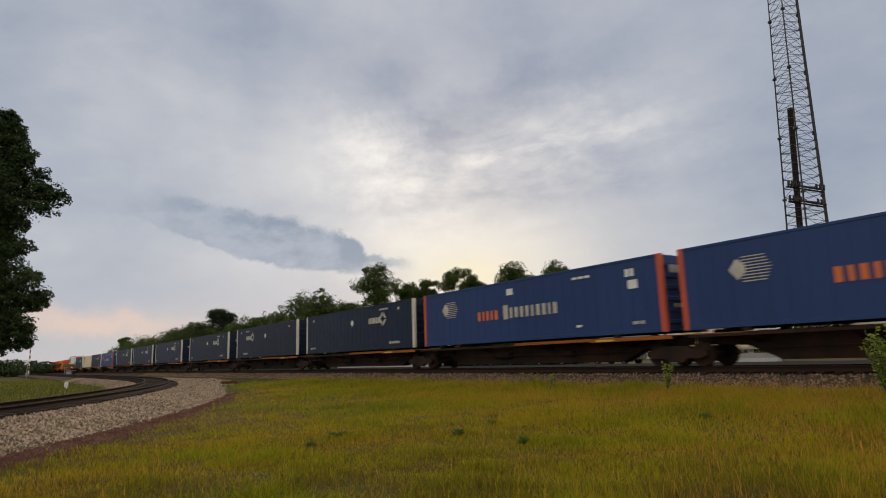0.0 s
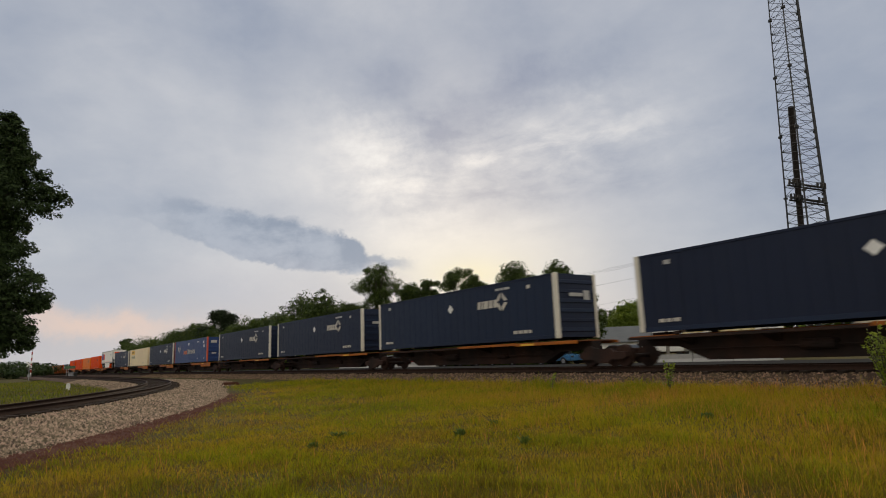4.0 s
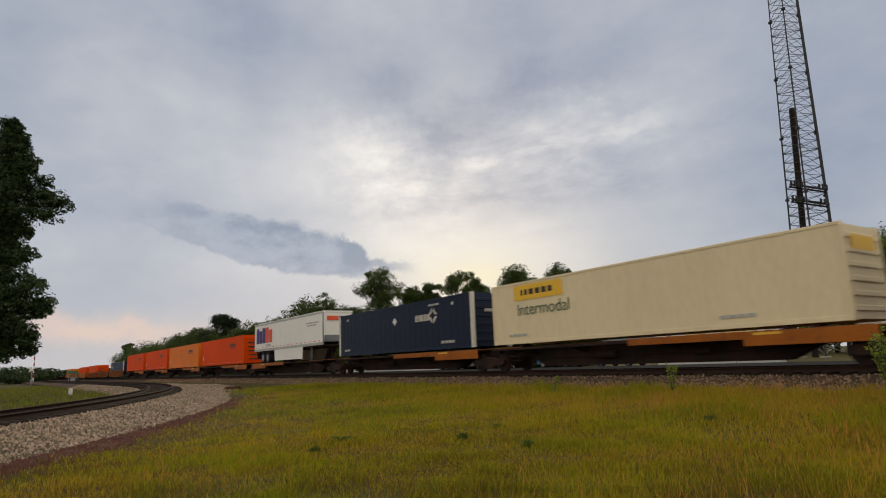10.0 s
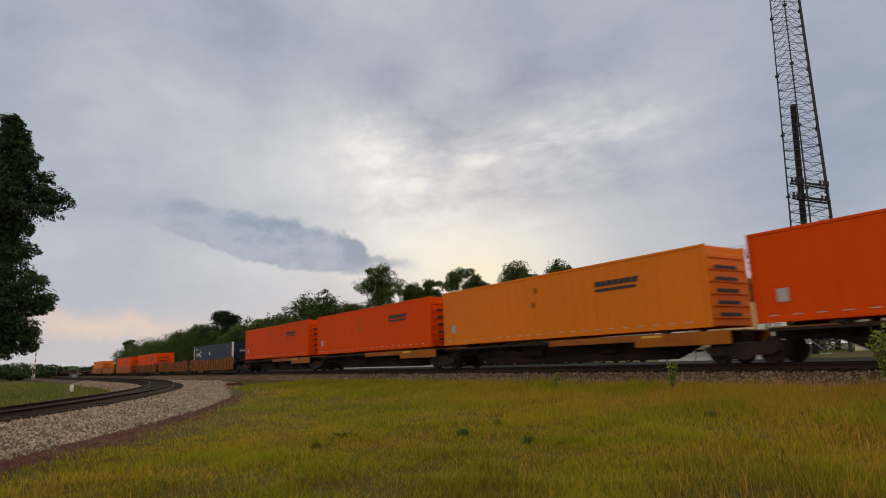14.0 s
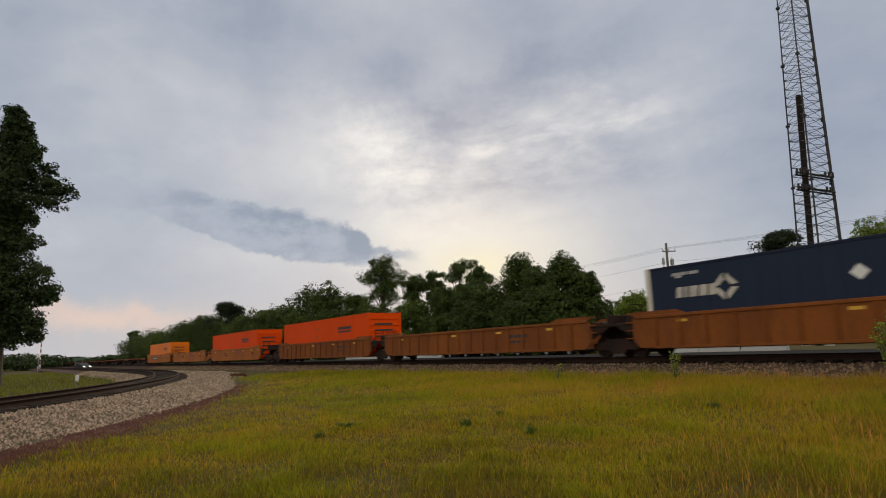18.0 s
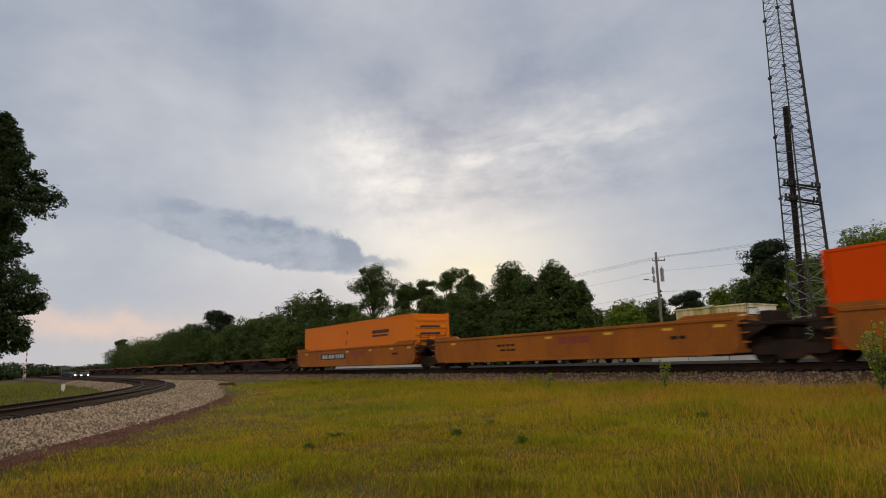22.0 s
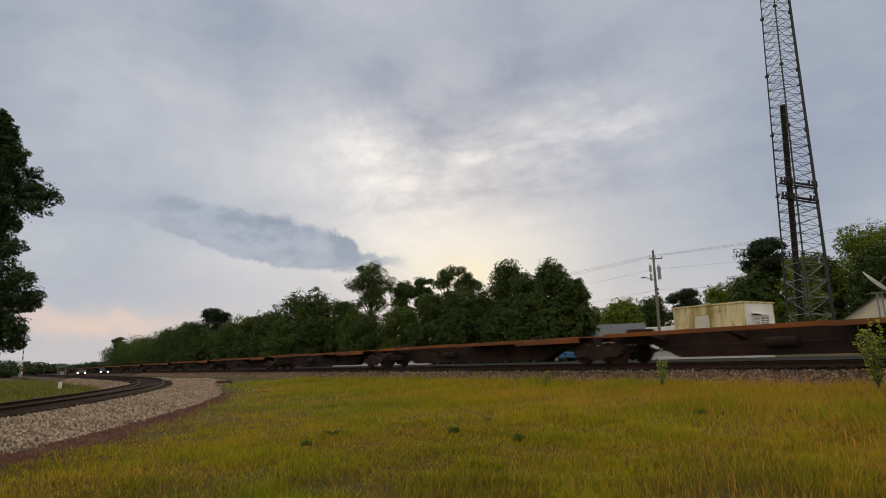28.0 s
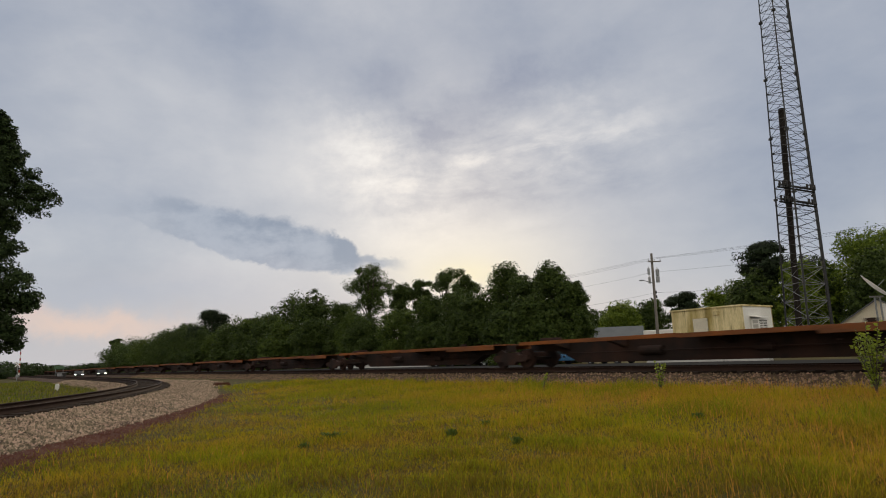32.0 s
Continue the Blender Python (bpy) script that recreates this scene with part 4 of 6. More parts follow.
def make_side_trees():
    # the big tree close by on the bank of the branch
    rng = np.random.default_rng(5)
    lobes = []
    for zc, reach in ((20.4, 0.9), (19.4, 1.9), (18.2, 2.5), (17.0, 2.9), (16.0, 3.6), (14.9, 4.8), (13.7, 4.5), (12.6, 2.6), (11.4, 2.5), (10.2, 3.0), (8.9, 3.5), (7.7, 4.7), (6.7, 4.7), (5.5, 4.0), (4.5, 3.7), (3.7, 3.2)):
        for k in range(6):
            a = rng.uniform(0, 6.28) if k > 1 else rng.uniform(-0.5, 0.5)
            s = rng.uniform(0.5, 0.95)
            r = max(0.0, 0.92 * reach * (rng.uniform(0.4, 1.0) if k else 1.0) - s)
            lobes.append((r * math.cos(a), r * math.sin(a), zc + rng.uniform(-0.4, 0.4), s * 1.1, s * 1.1, s * 0.8))
        lobes.append((0, 0, zc, reach * 0.62, reach * 0.62, 0.95))
    make_tree("tree", "tall dark leafy tree on the grass beside the branch line", -32.7, 44.5, 20.6, 8, "leaf_near", 7, count=100000, leaf=0.105, lobes=lobes, group="trees on the near bank")
    # behind the equipment shelter and the tower
    for x, y, h, w, kind, mat, label in ((31.5, 104, 9.6, 9, "round", "leaf_light", "light green leafy tree behind the houses"), (38, 108, 9.6, 10, "round", "leaf", "green leafy tree behind the houses"),
                                         (51.9, 128, 12.6, 8, "pine", "needle", "dark pine tree behind the houses"), (44.6, 96, 10.8, 7.5, "round", "leaf_light", "light green leafy tree behind the shelter"),
                                         (49, 98, 10.6, 8, "round", "leaf_light", "light green leafy tree behind the shelter"), (49.4, 90, 16.4, 9.5, "pine", "needle", "tall dark pine behind the mast"),
                                         (46.5, 88, 12.2, 10, "round", "leaf", "green leafy tree behind the mast"), (58.5, 83, 16.6, 11, "round", "leaf_light", "large light green tree behind the mast"), (50.5, 84, 12.8, 9, "round", "leaf_light", "light green leafy tree behind the mast"), (54, 86, 13.5, 9, "round", "leaf", "green leafy tree behind the mast"),
                                         (65, 88, 18.0, 13, "round", "leaf_light", "large light green tree behind the mast"), (54, 74, 12.5, 9, "round", "leaf", "green leafy tree behind the mast"), (60, 120, 15, 14, "round", "leaf", "green leafy tree behind the mast"), (33, 120, 9, 13, "round", "leaf", "green leafy tree behind the houses")):
        make_tree("tree", label, x, y, h, w, mat, int(x * 7 + y), count=20000, leaf=0.19, bottom=0.08, kind=kind, group="trees behind the mast")
    # woods along the far left skyline, one mass
    rng = np.random.default_rng(21)
    lobes = []
    for k in range(230):
        a = radians(rng.uniform(-46, -22))
        r = rng.uniform(300, 420) if a > radians(-33) else rng.uniform(210, 330)
        h = rng.uniform(1.8, 3.3)
        s = rng.uniform(4, 8)
        lobes.append((r * math.sin(a), r * math.cos(a), h, s, s, h * 0.75))
    v, t = leaf_cloud(lobes, 90000, 0.5, rng, loose=0.3)
    thing("far_woods", "low dark woods along the skyline", "woods", kind="stuff", bm=np_mesh("far_woods", v, t), mat="leaf_near")
    # weeds low on the bank under the big tree
    lobes = []
    for k in range(46):
        d, q = rng.uniform(52, 78), rng.uniform(13, 24)
        h = float(np.interp(d, BR_D, BR_H))
        x = float(np.interp(d, BR_D, BR_P[:, 0])) - q * math.sin(h)
        y = float(np.interp(d, BR_D, BR_P[:, 1])) + q * math.cos(h)
        lobes.append((x, y, float(ground_z(x, y)[0]) + 0.25, 0.9, 0.9, rng.uniform(0.3, 0.7)))
    v, t = leaf_cloud(lobes, 16000, 0.12, rng)
    thing("bank_weeds", "lush green weeds on the bank under the tree", "weeds", kind="stuff", bm=np_mesh("bank_weeds", v, t), mat="shrub")


make_side_trees()


# ---- the train ----
# how far the train has come along the line, every two seconds
GONE = [-5.17, 29.5, 64.21, 98.98, 133.81, 168.69, 203.57, 238.41, 273.21, 307.97, 342.69, 377.39, 412.07, 446.76, 481.45, 516.14, 550.83]
ROLLING = []  # things of the train: thing, distance of its front and rear pivot behind the train's mark


def rolls(ob, front, rear):
    ROLLING.append((ob, front, rear))
    return ob


LEN, WID, TALL = 16.154, 2.591, 2.896
BASE = 1.27  # floor of the boxes on the skeleton cars, over the rail


def panel(parent, name, mat, x0, x1, z0, z1, side=-1, y=WID / 2, out=0.006, label=""):
    """A flat mark on a long side."""
    bm = bmesh.new()
    lo, hi = sorted((side * (y + 0.001), side * (y + out)))
    box(bm, x0, x1, lo, hi, z0, z1)
    return part(name, bm, mat, parent, label)


def bars(parent, name, mat, x0, z0, widths, h, gap=0.06, out=0.006, y=WID / 2, label="", slant=0.0):
    """Writing that is drawn as plain bars."""
    bm = bmesh.new()
    x = x0
    for w in widths:
        prism(bm, [(x, z0), (x + w, z0), (x + w + slant, z0 + h), (x + slant, z0 + h)], "y", -(y + out), -(y + 0.001))
        x += w + gap
    return part(name, bm, mat, parent, label)


def seamed(length, w, n, depth=0.012):
    """The plan of a long box whose sides have n shallow upright seams."""
    near, far = [], []
    for k in range(n):
        a, b = -length / 2 + k * length / n, -length / 2 + (k + 1) * length / n
        near += [(a, -w), (b - 0.04, -w), (b - 0.035, -w + depth), (b - 0.005, -w + depth)]
    near[-1] = (length / 2, -w + depth)
    return near + [(-x, -y) for x, y in near]


def freight_box(label, mat, post, end_style="ribs", group="boxes on the train"):
    c = thing("container", label, "container", group)
    h, w = LEN / 2, WID / 2
    # walls with shallow upright seams
    bm = bmesh.new()
    prism(bm, seamed(LEN - 0.32, w - 0.022, 26), "z", 0.16, TALL - 0.1)
    part("body", bm, mat, c)
    bm = bmesh.new()
    box(bm, -h + 0.1, h - 0.1, -w + 0.03, w - 0.03, TALL - 0.10, TALL - 0.02)
    for k in range(24):
        x = -h + 0.5 + k * (LEN - 1.0) / 23
        box(bm, x - 0.03, x + 0.03, -w + 0.08, w - 0.08, TALL - 0.02, TALL)
    part("roof", bm, mat, c)
    for s in (-1, 1):
        bm = bmesh.new()
        box(bm, -h + 0.12, h - 0.12, min(s * w, s * (w - 0.06)), max(s * w, s * (w - 0.06)), 0.0, 0.16, 0.008)
        part("bottom_rail", bm, mat, c)
        bm = bmesh.new()
        box(bm, -h + 0.12, h - 0.12, min(s * w, s * (w - 0.05)), max(s * w, s * (w - 0.05)), TALL - 0.10, TALL - 0.005, 0.008)
        part("top_rail", bm, mat, c)
        for e in (-1, 1):
            bm = bmesh.new()
            pw = 0.22 if post != mat else 0.14
            box(bm, min(e * h, e * (h - pw)), max(e * h, e * (h - pw)), min(s * (w + 0.004), s * (w - 0.16)), max(s * (w + 0.004), s * (w - 0.16)), -0.004, TALL + 0.004, 0.012)
            part("corner_post", bm, post, c)
            for z in (0.0, TALL - 0.12):
                bm = bmesh.new()
                x0 = e * 6.1
                box(bm, x0 - 0.14, x0 + 0.14, min(s * (w + 0.01), s * (w - 0.05)), max(s * (w + 0.01), s * (w - 0.05)), z + 0.002, z + 0.118, 0.01)
                part("corner_casting", bm, mat, c)
    # ends: a ribbed bulkhead in front, doors with locking bars behind
    bm = bmesh.new()
    box(bm, h - 0.10, h - 0.04, -w + 0.15, w - 0.15, 0.05, TALL - 0.06)
    head = part("bulkhead", bm, mat, c)
    bm = bmesh.new()
    box(bm, h - 0.045, h + 0.012, -w + 0.18, w - 0.18, 0.0, 0.17, 0.02)
    rib = finish(bm, "rib")
    rib.materials.append(MAT[mat])
    for k in range(6):
        part("rib", rib, mat, head).location = (0, 0, 0.28 + k * 0.43)
    for s in (-1, 1):
        bm = bmesh.new()
        box(bm, -h + 0.03, -h + 0.09, min(0.01 * s, s * (w - 0.17)), max(0.01 * s, s * (w - 0.17)), 0.08, TALL - 0.1, 0.01)
        door = part("door", bm, mat, c)
        for y in (0.35, 0.85):
            bm = bmesh.new()
            tube(bm, (-h + 0.0, s * y, 0.08), (-h + 0.0, s * y, TALL - 0.12), 0.02, n=6)
            part("locking_bar", bm, "galv", door)
    return c


def ring_mark(parent, mat, x, z, r, label=""):
    """A square ring standing on its corner, with a gap."""
    bm = bmesh.new()
    y0, y1 = -(WID / 2 + 0.007), -(WID / 2 + 0.001)
    for k in range(4):
        a, b = radians(90 * k + 8), radians(90 * k + 82)
        o = [(x + r * math.cos(a), z + r * math.sin(a)), (x + r * math.cos(b), z + r * math.sin(b)),
             (x + r * 0.5 * math.cos(b), z + r * 0.5 * math.sin(b)), (x + r * 0.5 * math.cos(a), z + r * 0.5 * math.sin(a))]
        prism(bm, o, "y", y0, y1)
    return part("emblem", bm, mat, parent, label)


def navy_marks(c, logo=3.9, dia=0.0):
    """Pale bars and square emblems on a dark box."""
    bars(c, "lettering", "mark_pale", logo - 1.50, 1.70, (0.24, 0.13, 0.34, 0.30, 0.26), 0.38, 0.07, slant=0.06)
    ring_mark(c, "mark_pale", logo + 0.42, 1.94, 0.46)
    bm = bmesh.new()
    y = WID / 2
    prism(bm, [(dia, 1.68), (dia + 0.26, 1.92), (dia, 2.16), (dia - 0.26, 1.92)], "y", -(y + 0.006), -(y + 0.001))
    part("placard", bm, "mark_white", c, "pale diamond-shaped placard")
    bars(c, "small_writing", "mark_pale", logo + (1.2 if logo > 0 else -2.2), 0.32, (0.3, 0.25, 0.3, 0.2), 0.15, 0.07)
    if logo > 0:
        bars(c, "small_writing", "mark_pale", -h_end(0.9), 0.32, (0.25, 0.2, 0.3), 0.13, 0.06)
    bars(c, "small_writing", "mark_grey", logo + (0.0 if logo > 0 else -1.6), 2.50, (0.3, 0.25, 0.4), 0.11, 0.06)
    bars(c, "small_writing", "mark_grey", -h_end(1.3), 2.42, (0.28,), 0.16, 0.05)
    bars(c, "small_writing", "mark_pale", LEN / 2 - 1.9, 2.38, (0.22,), 0.16, 0.05)
    # the same emblem on the end
    bm = bmesh.new()
    x0, x1 = LEN / 2 + 0.014, LEN / 2 + 0.02
    box(bm, x0, x1, -0.5, 0.35, 1.86, 2.02)
    part("end_lettering", bm, "mark_grey", c)
    bm = bmesh.new()
    box(bm, x0, x1, 0.42, 0.8, 1.72, 2.14)
    part("end_emblem", bm, "mark_grey", c)


def h_end(d):
    return LEN / 2 - d


def blue_marks(c):
    bars(c, "lettering", "mark_orange", -3.0, 1.10, (0.22, 0.16, 0.20, 0.16, 0.22), 0.46, 0.15)
    bars(c, "lettering", "mark_pale", -1.00, 1.06, (0.34,), 0.68, 0.1)
    bars(c, "lettering", "mark_pale", -0.52, 1.10, (0.18, 0.22, 0.20, 0.20, 0.18, 0.22, 0.22, 0.12, 0.24), 0.50, 0.17)
    bm = bmesh.new()
    y = WID / 2
    x, z = -5.6, 1.88
    prism(bm, [(x - 0.6, z), (x - 0.3, z + 0.36), (x - 0.02, z + 0.12), (x - 0.02, z - 0.12), (x - 0.3, z - 0.36)], "y", -(y + 0.006), -(y + 0.001))
    emblem = part("emblem", bm, "mark_pale", c, "pale striped globe-like emblem")
    for k in range(9):
        zz = z + 0.40 - k * 0.10
        bm = bmesh.new()
        box(bm, x - 0.22 + 0.02 * abs(k - 4), x + 0.85 - 0.05 * abs(k - 4), -(y + 0.0075), -(y + 0.001), zz - 0.035, zz)
        part("stripe", bm, "mark_pale", emblem)
    panel(c, "placard", "mark_white", -0.7, -0.25, 2.2, 2.5)
    panel(c, "placard", "mark_white", 6.5, 6.95, 1.72, 2.06)
    bars(c, "small_writing", "mark_white", 6.4, 2.2, (0.18, 0.18), 0.3, 0.05)
    bars(c, "small_writing", "mark_white", 3.6, 2.42, (0.3, 0.3, 0.3), 0.1, 0.05)
    bars(c, "small_writing", "mark_white", 3.7, 0.4, (0.3,), 0.1, 0.05)
    bars(c, "small_writing", "mark_grey", 6.6, 0.35, (0.3, 0.2), 0.12, 0.05)
    x0, x1 = LEN / 2 + 0.014, LEN / 2 + 0.02
    for y0 in (-0.85, 0.1):
        for b in ((y0, y0 + 0.7, 2.2, 2.5), (y0 + 0.1, y0 + 0.65, 0.9, 1.05)):
            bm = bmesh.new()
            box(bm, x0, x1, *b)
            part("end_lettering", bm, "mark_grey", c)


def orange_marks(c, x=3.2):
    bars(c, "lettering", "mark_dark", x, 1.95, (0.3, 0.26, 0.3, 0.3, 0.26, 0.28, 0.3), 0.20, 0.03, slant=0.05)
    bars(c, "lettering", "mark_dark", x, 1.74, (2.1,), 0.11, 0.03)
    bars(c, "small_writing", "mark_grey", -7.3, 0.62, (0.34,), 0.42, 0.03)
    y = WID / 2
    for a, b in ((-0.75, 1.55), (-0.55, 2.2)):
        bm = bmesh.new()
        prism(bm, [(a + 0.15 * math.cos(k * math.pi / 4), b + 0.15 * math.sin(k * math.pi / 4)) for k in range(8)], "y", -(y + 0.005), -(y + 0.001))
        part("sticker", bm, "apron", c, "faded round sticker")
    bm = bmesh.new()
    box(bm, 0, 0.26, -(WID / 2 + 0.006), -(WID / 2 + 0.001), 0.20, 0.235)
    me = finish(bm, "reflector_strip")
    me.materials.append(MAT["mark_pale"])
    for k in range(22):
        part("reflector_strip", me, "mark_pale", c).location = (-7.6 + k * 0.7, 0, 0)
    x0, x1 = LEN / 2 + 0.014, LEN / 2 + 0.02
    for k in range(5):
        bm = bmesh.new()
        box(bm, x0, x1, -0.85 + 0.02 * k, 0.6, 2.05 - 0.42 * k, 2.18 - 0.42 * k)
        part("end_lettering", bm, "mark_dark", c)


def text_mesh(words, size):
    cu = bpy.data.curves.new("words", "FONT")
    cu.body, cu.size, cu.extrude = words, size, 0.002
    ob = bpy.data.objects.new("words", cu)
    scene.collection.objects.link(ob)
    me = bpy.data.meshes.new_from_object(ob.evaluated_get(bpy.context.evaluated_depsgraph_get()))
    bpy.data.objects.remove(ob)
    me.materials.clear()
    return me


def cream_marks(c):
    panel(c, "sign", "mark_yellow", -6.4, -3.2, 2.02, 2.72, label="yellow sign panel")
    bars(c, "lettering", "mark_dark", -5.9, 2.24, (0.12, 0.2, 0.3, 0.3, 0.3, 0.26), 0.26, 0.12, out=0.012)
    ob = part("word", text_mesh("Intermodal", 0.78), "mark_green", c, "dark green word on the box")
    ob.matrix_basis = pose(-6.25, -(WID / 2 + 0.004), 1.32, 90, 0, 0)
    bars(c, "small_writing", "mark_grey", -6.9, 0.35, (0.25, 0.3, 0.25, 0.3), 0.11, 0.05)
    bars(c, "small_writing", "mark_grey", 4.0, 0.35, (0.25, 0.3, 0.25, 0.3), 0.11, 0.05)
    bm = bmesh.new()
    x0, x1 = LEN / 2 + 0.014, LEN / 2 + 0.02
    box(bm, x0, x1, -0.8, 0.8, 2.1, 2.55)
    part("end_sign", bm, "mark_yellow", c)


def make_trailer(label):
    c = thing("semi_trailer", label, "trailer", "boxes on the train")
    h, w = LEN / 2, WID / 2
    f, t = 1.12, 3.75  # floor and top over the deck
    bm = bmesh.new()
    prism(bm, seamed(LEN - 0.1, w - 0.02, 13, 0.006), "z", f + 0.22, t - 0.12)
    part("body", bm, "c_white", c)
    bm = bmesh.new()
    box(bm, -h, h, -w, w, t - 0.12, t, 0.03)
    part("roof", bm, "c_white", c)
    for s in (-1, 1):
        bm = bmesh.new()
        box(bm, -h, h, min(s * w, s * (w - 0.05)), max(s * w, s * (w - 0.05)), f, f + 0.22, 0.01)
        part("bottom_rail", bm, "trailer_grey", c)
        bm = bmesh.new()
        box(bm, -h + 0.01, h - 0.01, min(s * (w + 0.004), s * (w - 0.04)), max(s * (w + 0.004), s * (w - 0.04)), t - 0.20, t - 0.02, 0.01)
        part("top_rail", bm, "trailer_grey", c, "dull grey metal top rail")
        for e in (-1, 1):
            bm = bmesh.new()
            box(bm, min(e * h, e * (h - 0.09)), max(e * h, e * (h - 0.09)), min(s * (w + 0.003), s * (w - 0.09)), max(s * (w + 0.003), s * (w - 0.09)), f, t - 0.1, 0.02)
            part("corner_post", bm, "galv", c)
    bm = bmesh.new()
    for k in range(17):
        a = -7.7 + k * 0.93
        box(bm, a, a + 0.42, -(w + 0.006), -(w + 0.001), f + 0.30, f + 0.35)
    part("reflector_strip", bm, "mark_red", c, "row of red and white reflector strips")
    # logo as plain blocks in its colours
    for mat, a, wide, tall in (("mark_purple", -7.45, 0.74, 1.42), ("mark_purple", -6.65, 0.80, 1.18), ("mark_purple", -5.79, 0.82, 1.42), ("mark_red", -4.92, 0.84, 1.42), ("mark_red", -4.02, 0.86, 1.18)):
        bars(c, "lettering", mat, a, 1.86, (wide,), tall, 0.1, y=w)
    bars(c, "small_writing", "mark_grey", -4.7, 1.52, (0.16, 0.1, 0.12, 0.12, 0.12, 0.12), 0.22, 0.09, y=w)
    bars(c, "small_writing", "mark_grey", 4.8, 2.9, (0.5, 0.7, 0.6, 0.4), 0.09, 0.08, y=w)
    bars(c, "small_writing", "mark_grey", 5.0, 2.7, (0.6, 0.4, 0.6), 0.09, 0.08, y=w)
    bm = bmesh.new()
    box(bm, h + 0.001, h + 0.008, 0.05, 1.15, t - 0.75, t - 0.4)
    part("end_lettering", bm, "mark_purple", c)
    bm = bmesh.new()
    box(bm, h + 0.001, h + 0.008, -0.95, 0.0, t - 0.75, t - 0.4)
    part("end_lettering", bm, "mark_red", c)
    bm = bmesh.new()
    box(bm, h - 0.02, h + 0.015, -w + 0.12, w - 0.12, f + 0.24, f + 0.75, 0.02)
    part("front_panel", bm, "galv", c)
    bm = bmesh.new()
    box(bm, -h + 0.1, h - 0.1, -w + 0.1, w - 0.1, f - 0.1, f)
    part("floor_frame", bm, "underframe", c)
    for s in (-1, 1):
        bm = bmesh.new()
        prism(bm, [(-2.45, 0.16), (3.9, 0.16), (4.0, f), (-2.6, f)], "y", s * (w - 0.02), s * (w - 0.06))
        part("side_skirt", bm, "c_white", c)
    for x in (-5.6, -4.35):
        for s in (-1, 1):
            bm = bmesh.new()
            tube(bm, (x, s * (w - 0.02), 0.5), (x, s * (w - 0.55), 0.5), 0.5, n=22)
            wheel = part("wheel", bm, "rubber", c)
            bm = bmesh.new()
            tube(bm, (x, s * (w - 0.015), 0.5), (x, s * (w - 0.10), 0.5), 0.29, 0.24, n=18)
            tube(bm, (x, s * (w + 0.03), 0.5), (x, s * (w - 0.05), 0.5), 0.10, 0.12, n=12)
            part("rim", bm, "galv", wheel, "bright dished metal rim")
        bm = bmesh.new()
        tube(bm, (x, -w + 0.2, 0.5), (x, w - 0.2, 0.5), 0.07, n=8)
        part("axle", bm, "underframe", c)
    bm = bmesh.new()
    prism(bm, [(-7.5, 0.45), (-7.35, 0.45), (-7.2, f), (-7.5, f)], "y", -w + 0.1, -w + 0.55)
    part("mud_flap", bm, "rubber", c)
    for s in (-1, 1):
        bm = bmesh.new()
        box(bm, 4.75, 4.87, min(s * 0.75, s * 0.87), max(s * 0.75, s * 0.87), 0.05, f)
        box(bm, 4.66, 4.96, min(s * 0.68, s * 0.94), max(s * 0.68, s * 0.94), 0.0, 0.06)
        part("landing_leg", bm, "galv", c)
    bm = bmesh.new()
    box(bm, 6.6, 7.5, -0.5, 0.5, f - 0.2, f - 0.09)
    tube(bm, (7.05, 0, 0.02), (7.05, 0, f - 0.1), 0.12, n=8)
    prism(bm, [(6.0, 0.0), (6.25, 0.0), (7.1, f - 0.3), (6.9, f - 0.2)], "y", -0.3, 0.3)
    part("hitch", bm, "underframe", c, "folding steel hitch under the trailer's nose")
    return c


def make_truck():
    """A two-axle running gear."""
    t = thing("rail_truck", "dark grimy two-axle railway running gear", "running gear", "running gear of the train")
    for s in (-1, 1):
        bm = bmesh.new()
        y0, y1 = sorted((s * 0.92, s * 1.10))
        prism(bm, [(-1.25, 0.42), (-1.05, 0.30), (-0.45, 0.30), (-0.3, 0.16), (0.3, 0.16), (0.45, 0.30), (1.05, 0.30), (1.25, 0.42), (1.2, 0.58), (0.6, 0.62), (0.42, 0.74), (-0.42, 0.74), (-0.6, 0.62), (-1.2, 0.58)], "y", y0, y1)
        part("side_frame", bm, "underframe", t)
        for k in (-0.12, 0.12):
            bm = bmesh.new()
            for j in range(5):
                tube(bm, (k, s * 1.0, 0.24 + j * 0.07), (k, s * 1.0, 0.28 + j * 0.07), 0.085, n=8)
            part("spring", bm, "underframe", t)
    for x in (-0.89, 0.89):
        bm = bmesh.new()
        tube(bm, (x, -0.95, 0.43), (x, 0.95, 0.43), 0.08, n=8)
        axle = part("axle", bm, "underframe", t)
        for s in (-1, 1):
            bm = bmesh.new()
            tube(bm, (x, s * 0.71, 0.43), (x, s * 0.84, 0.43), 0.43, 0.42, n=20)
            tube(bm, (x, s * 0.68, 0.43), (x, s * 0.72, 0.43), 0.455, n=20)
            tube(bm, (x, s * 0.84, 0.43), (x, s * 0.88, 0.43), 0.14, n=10)
            part("wheel", bm, "underframe", axle)
    bm = bmesh.new()
    box(bm, -0.22, 0.22, -1.05, 1.05, 0.45, 0.72, 0.02)
    part("bolster", bm, "underframe", t)
    return t


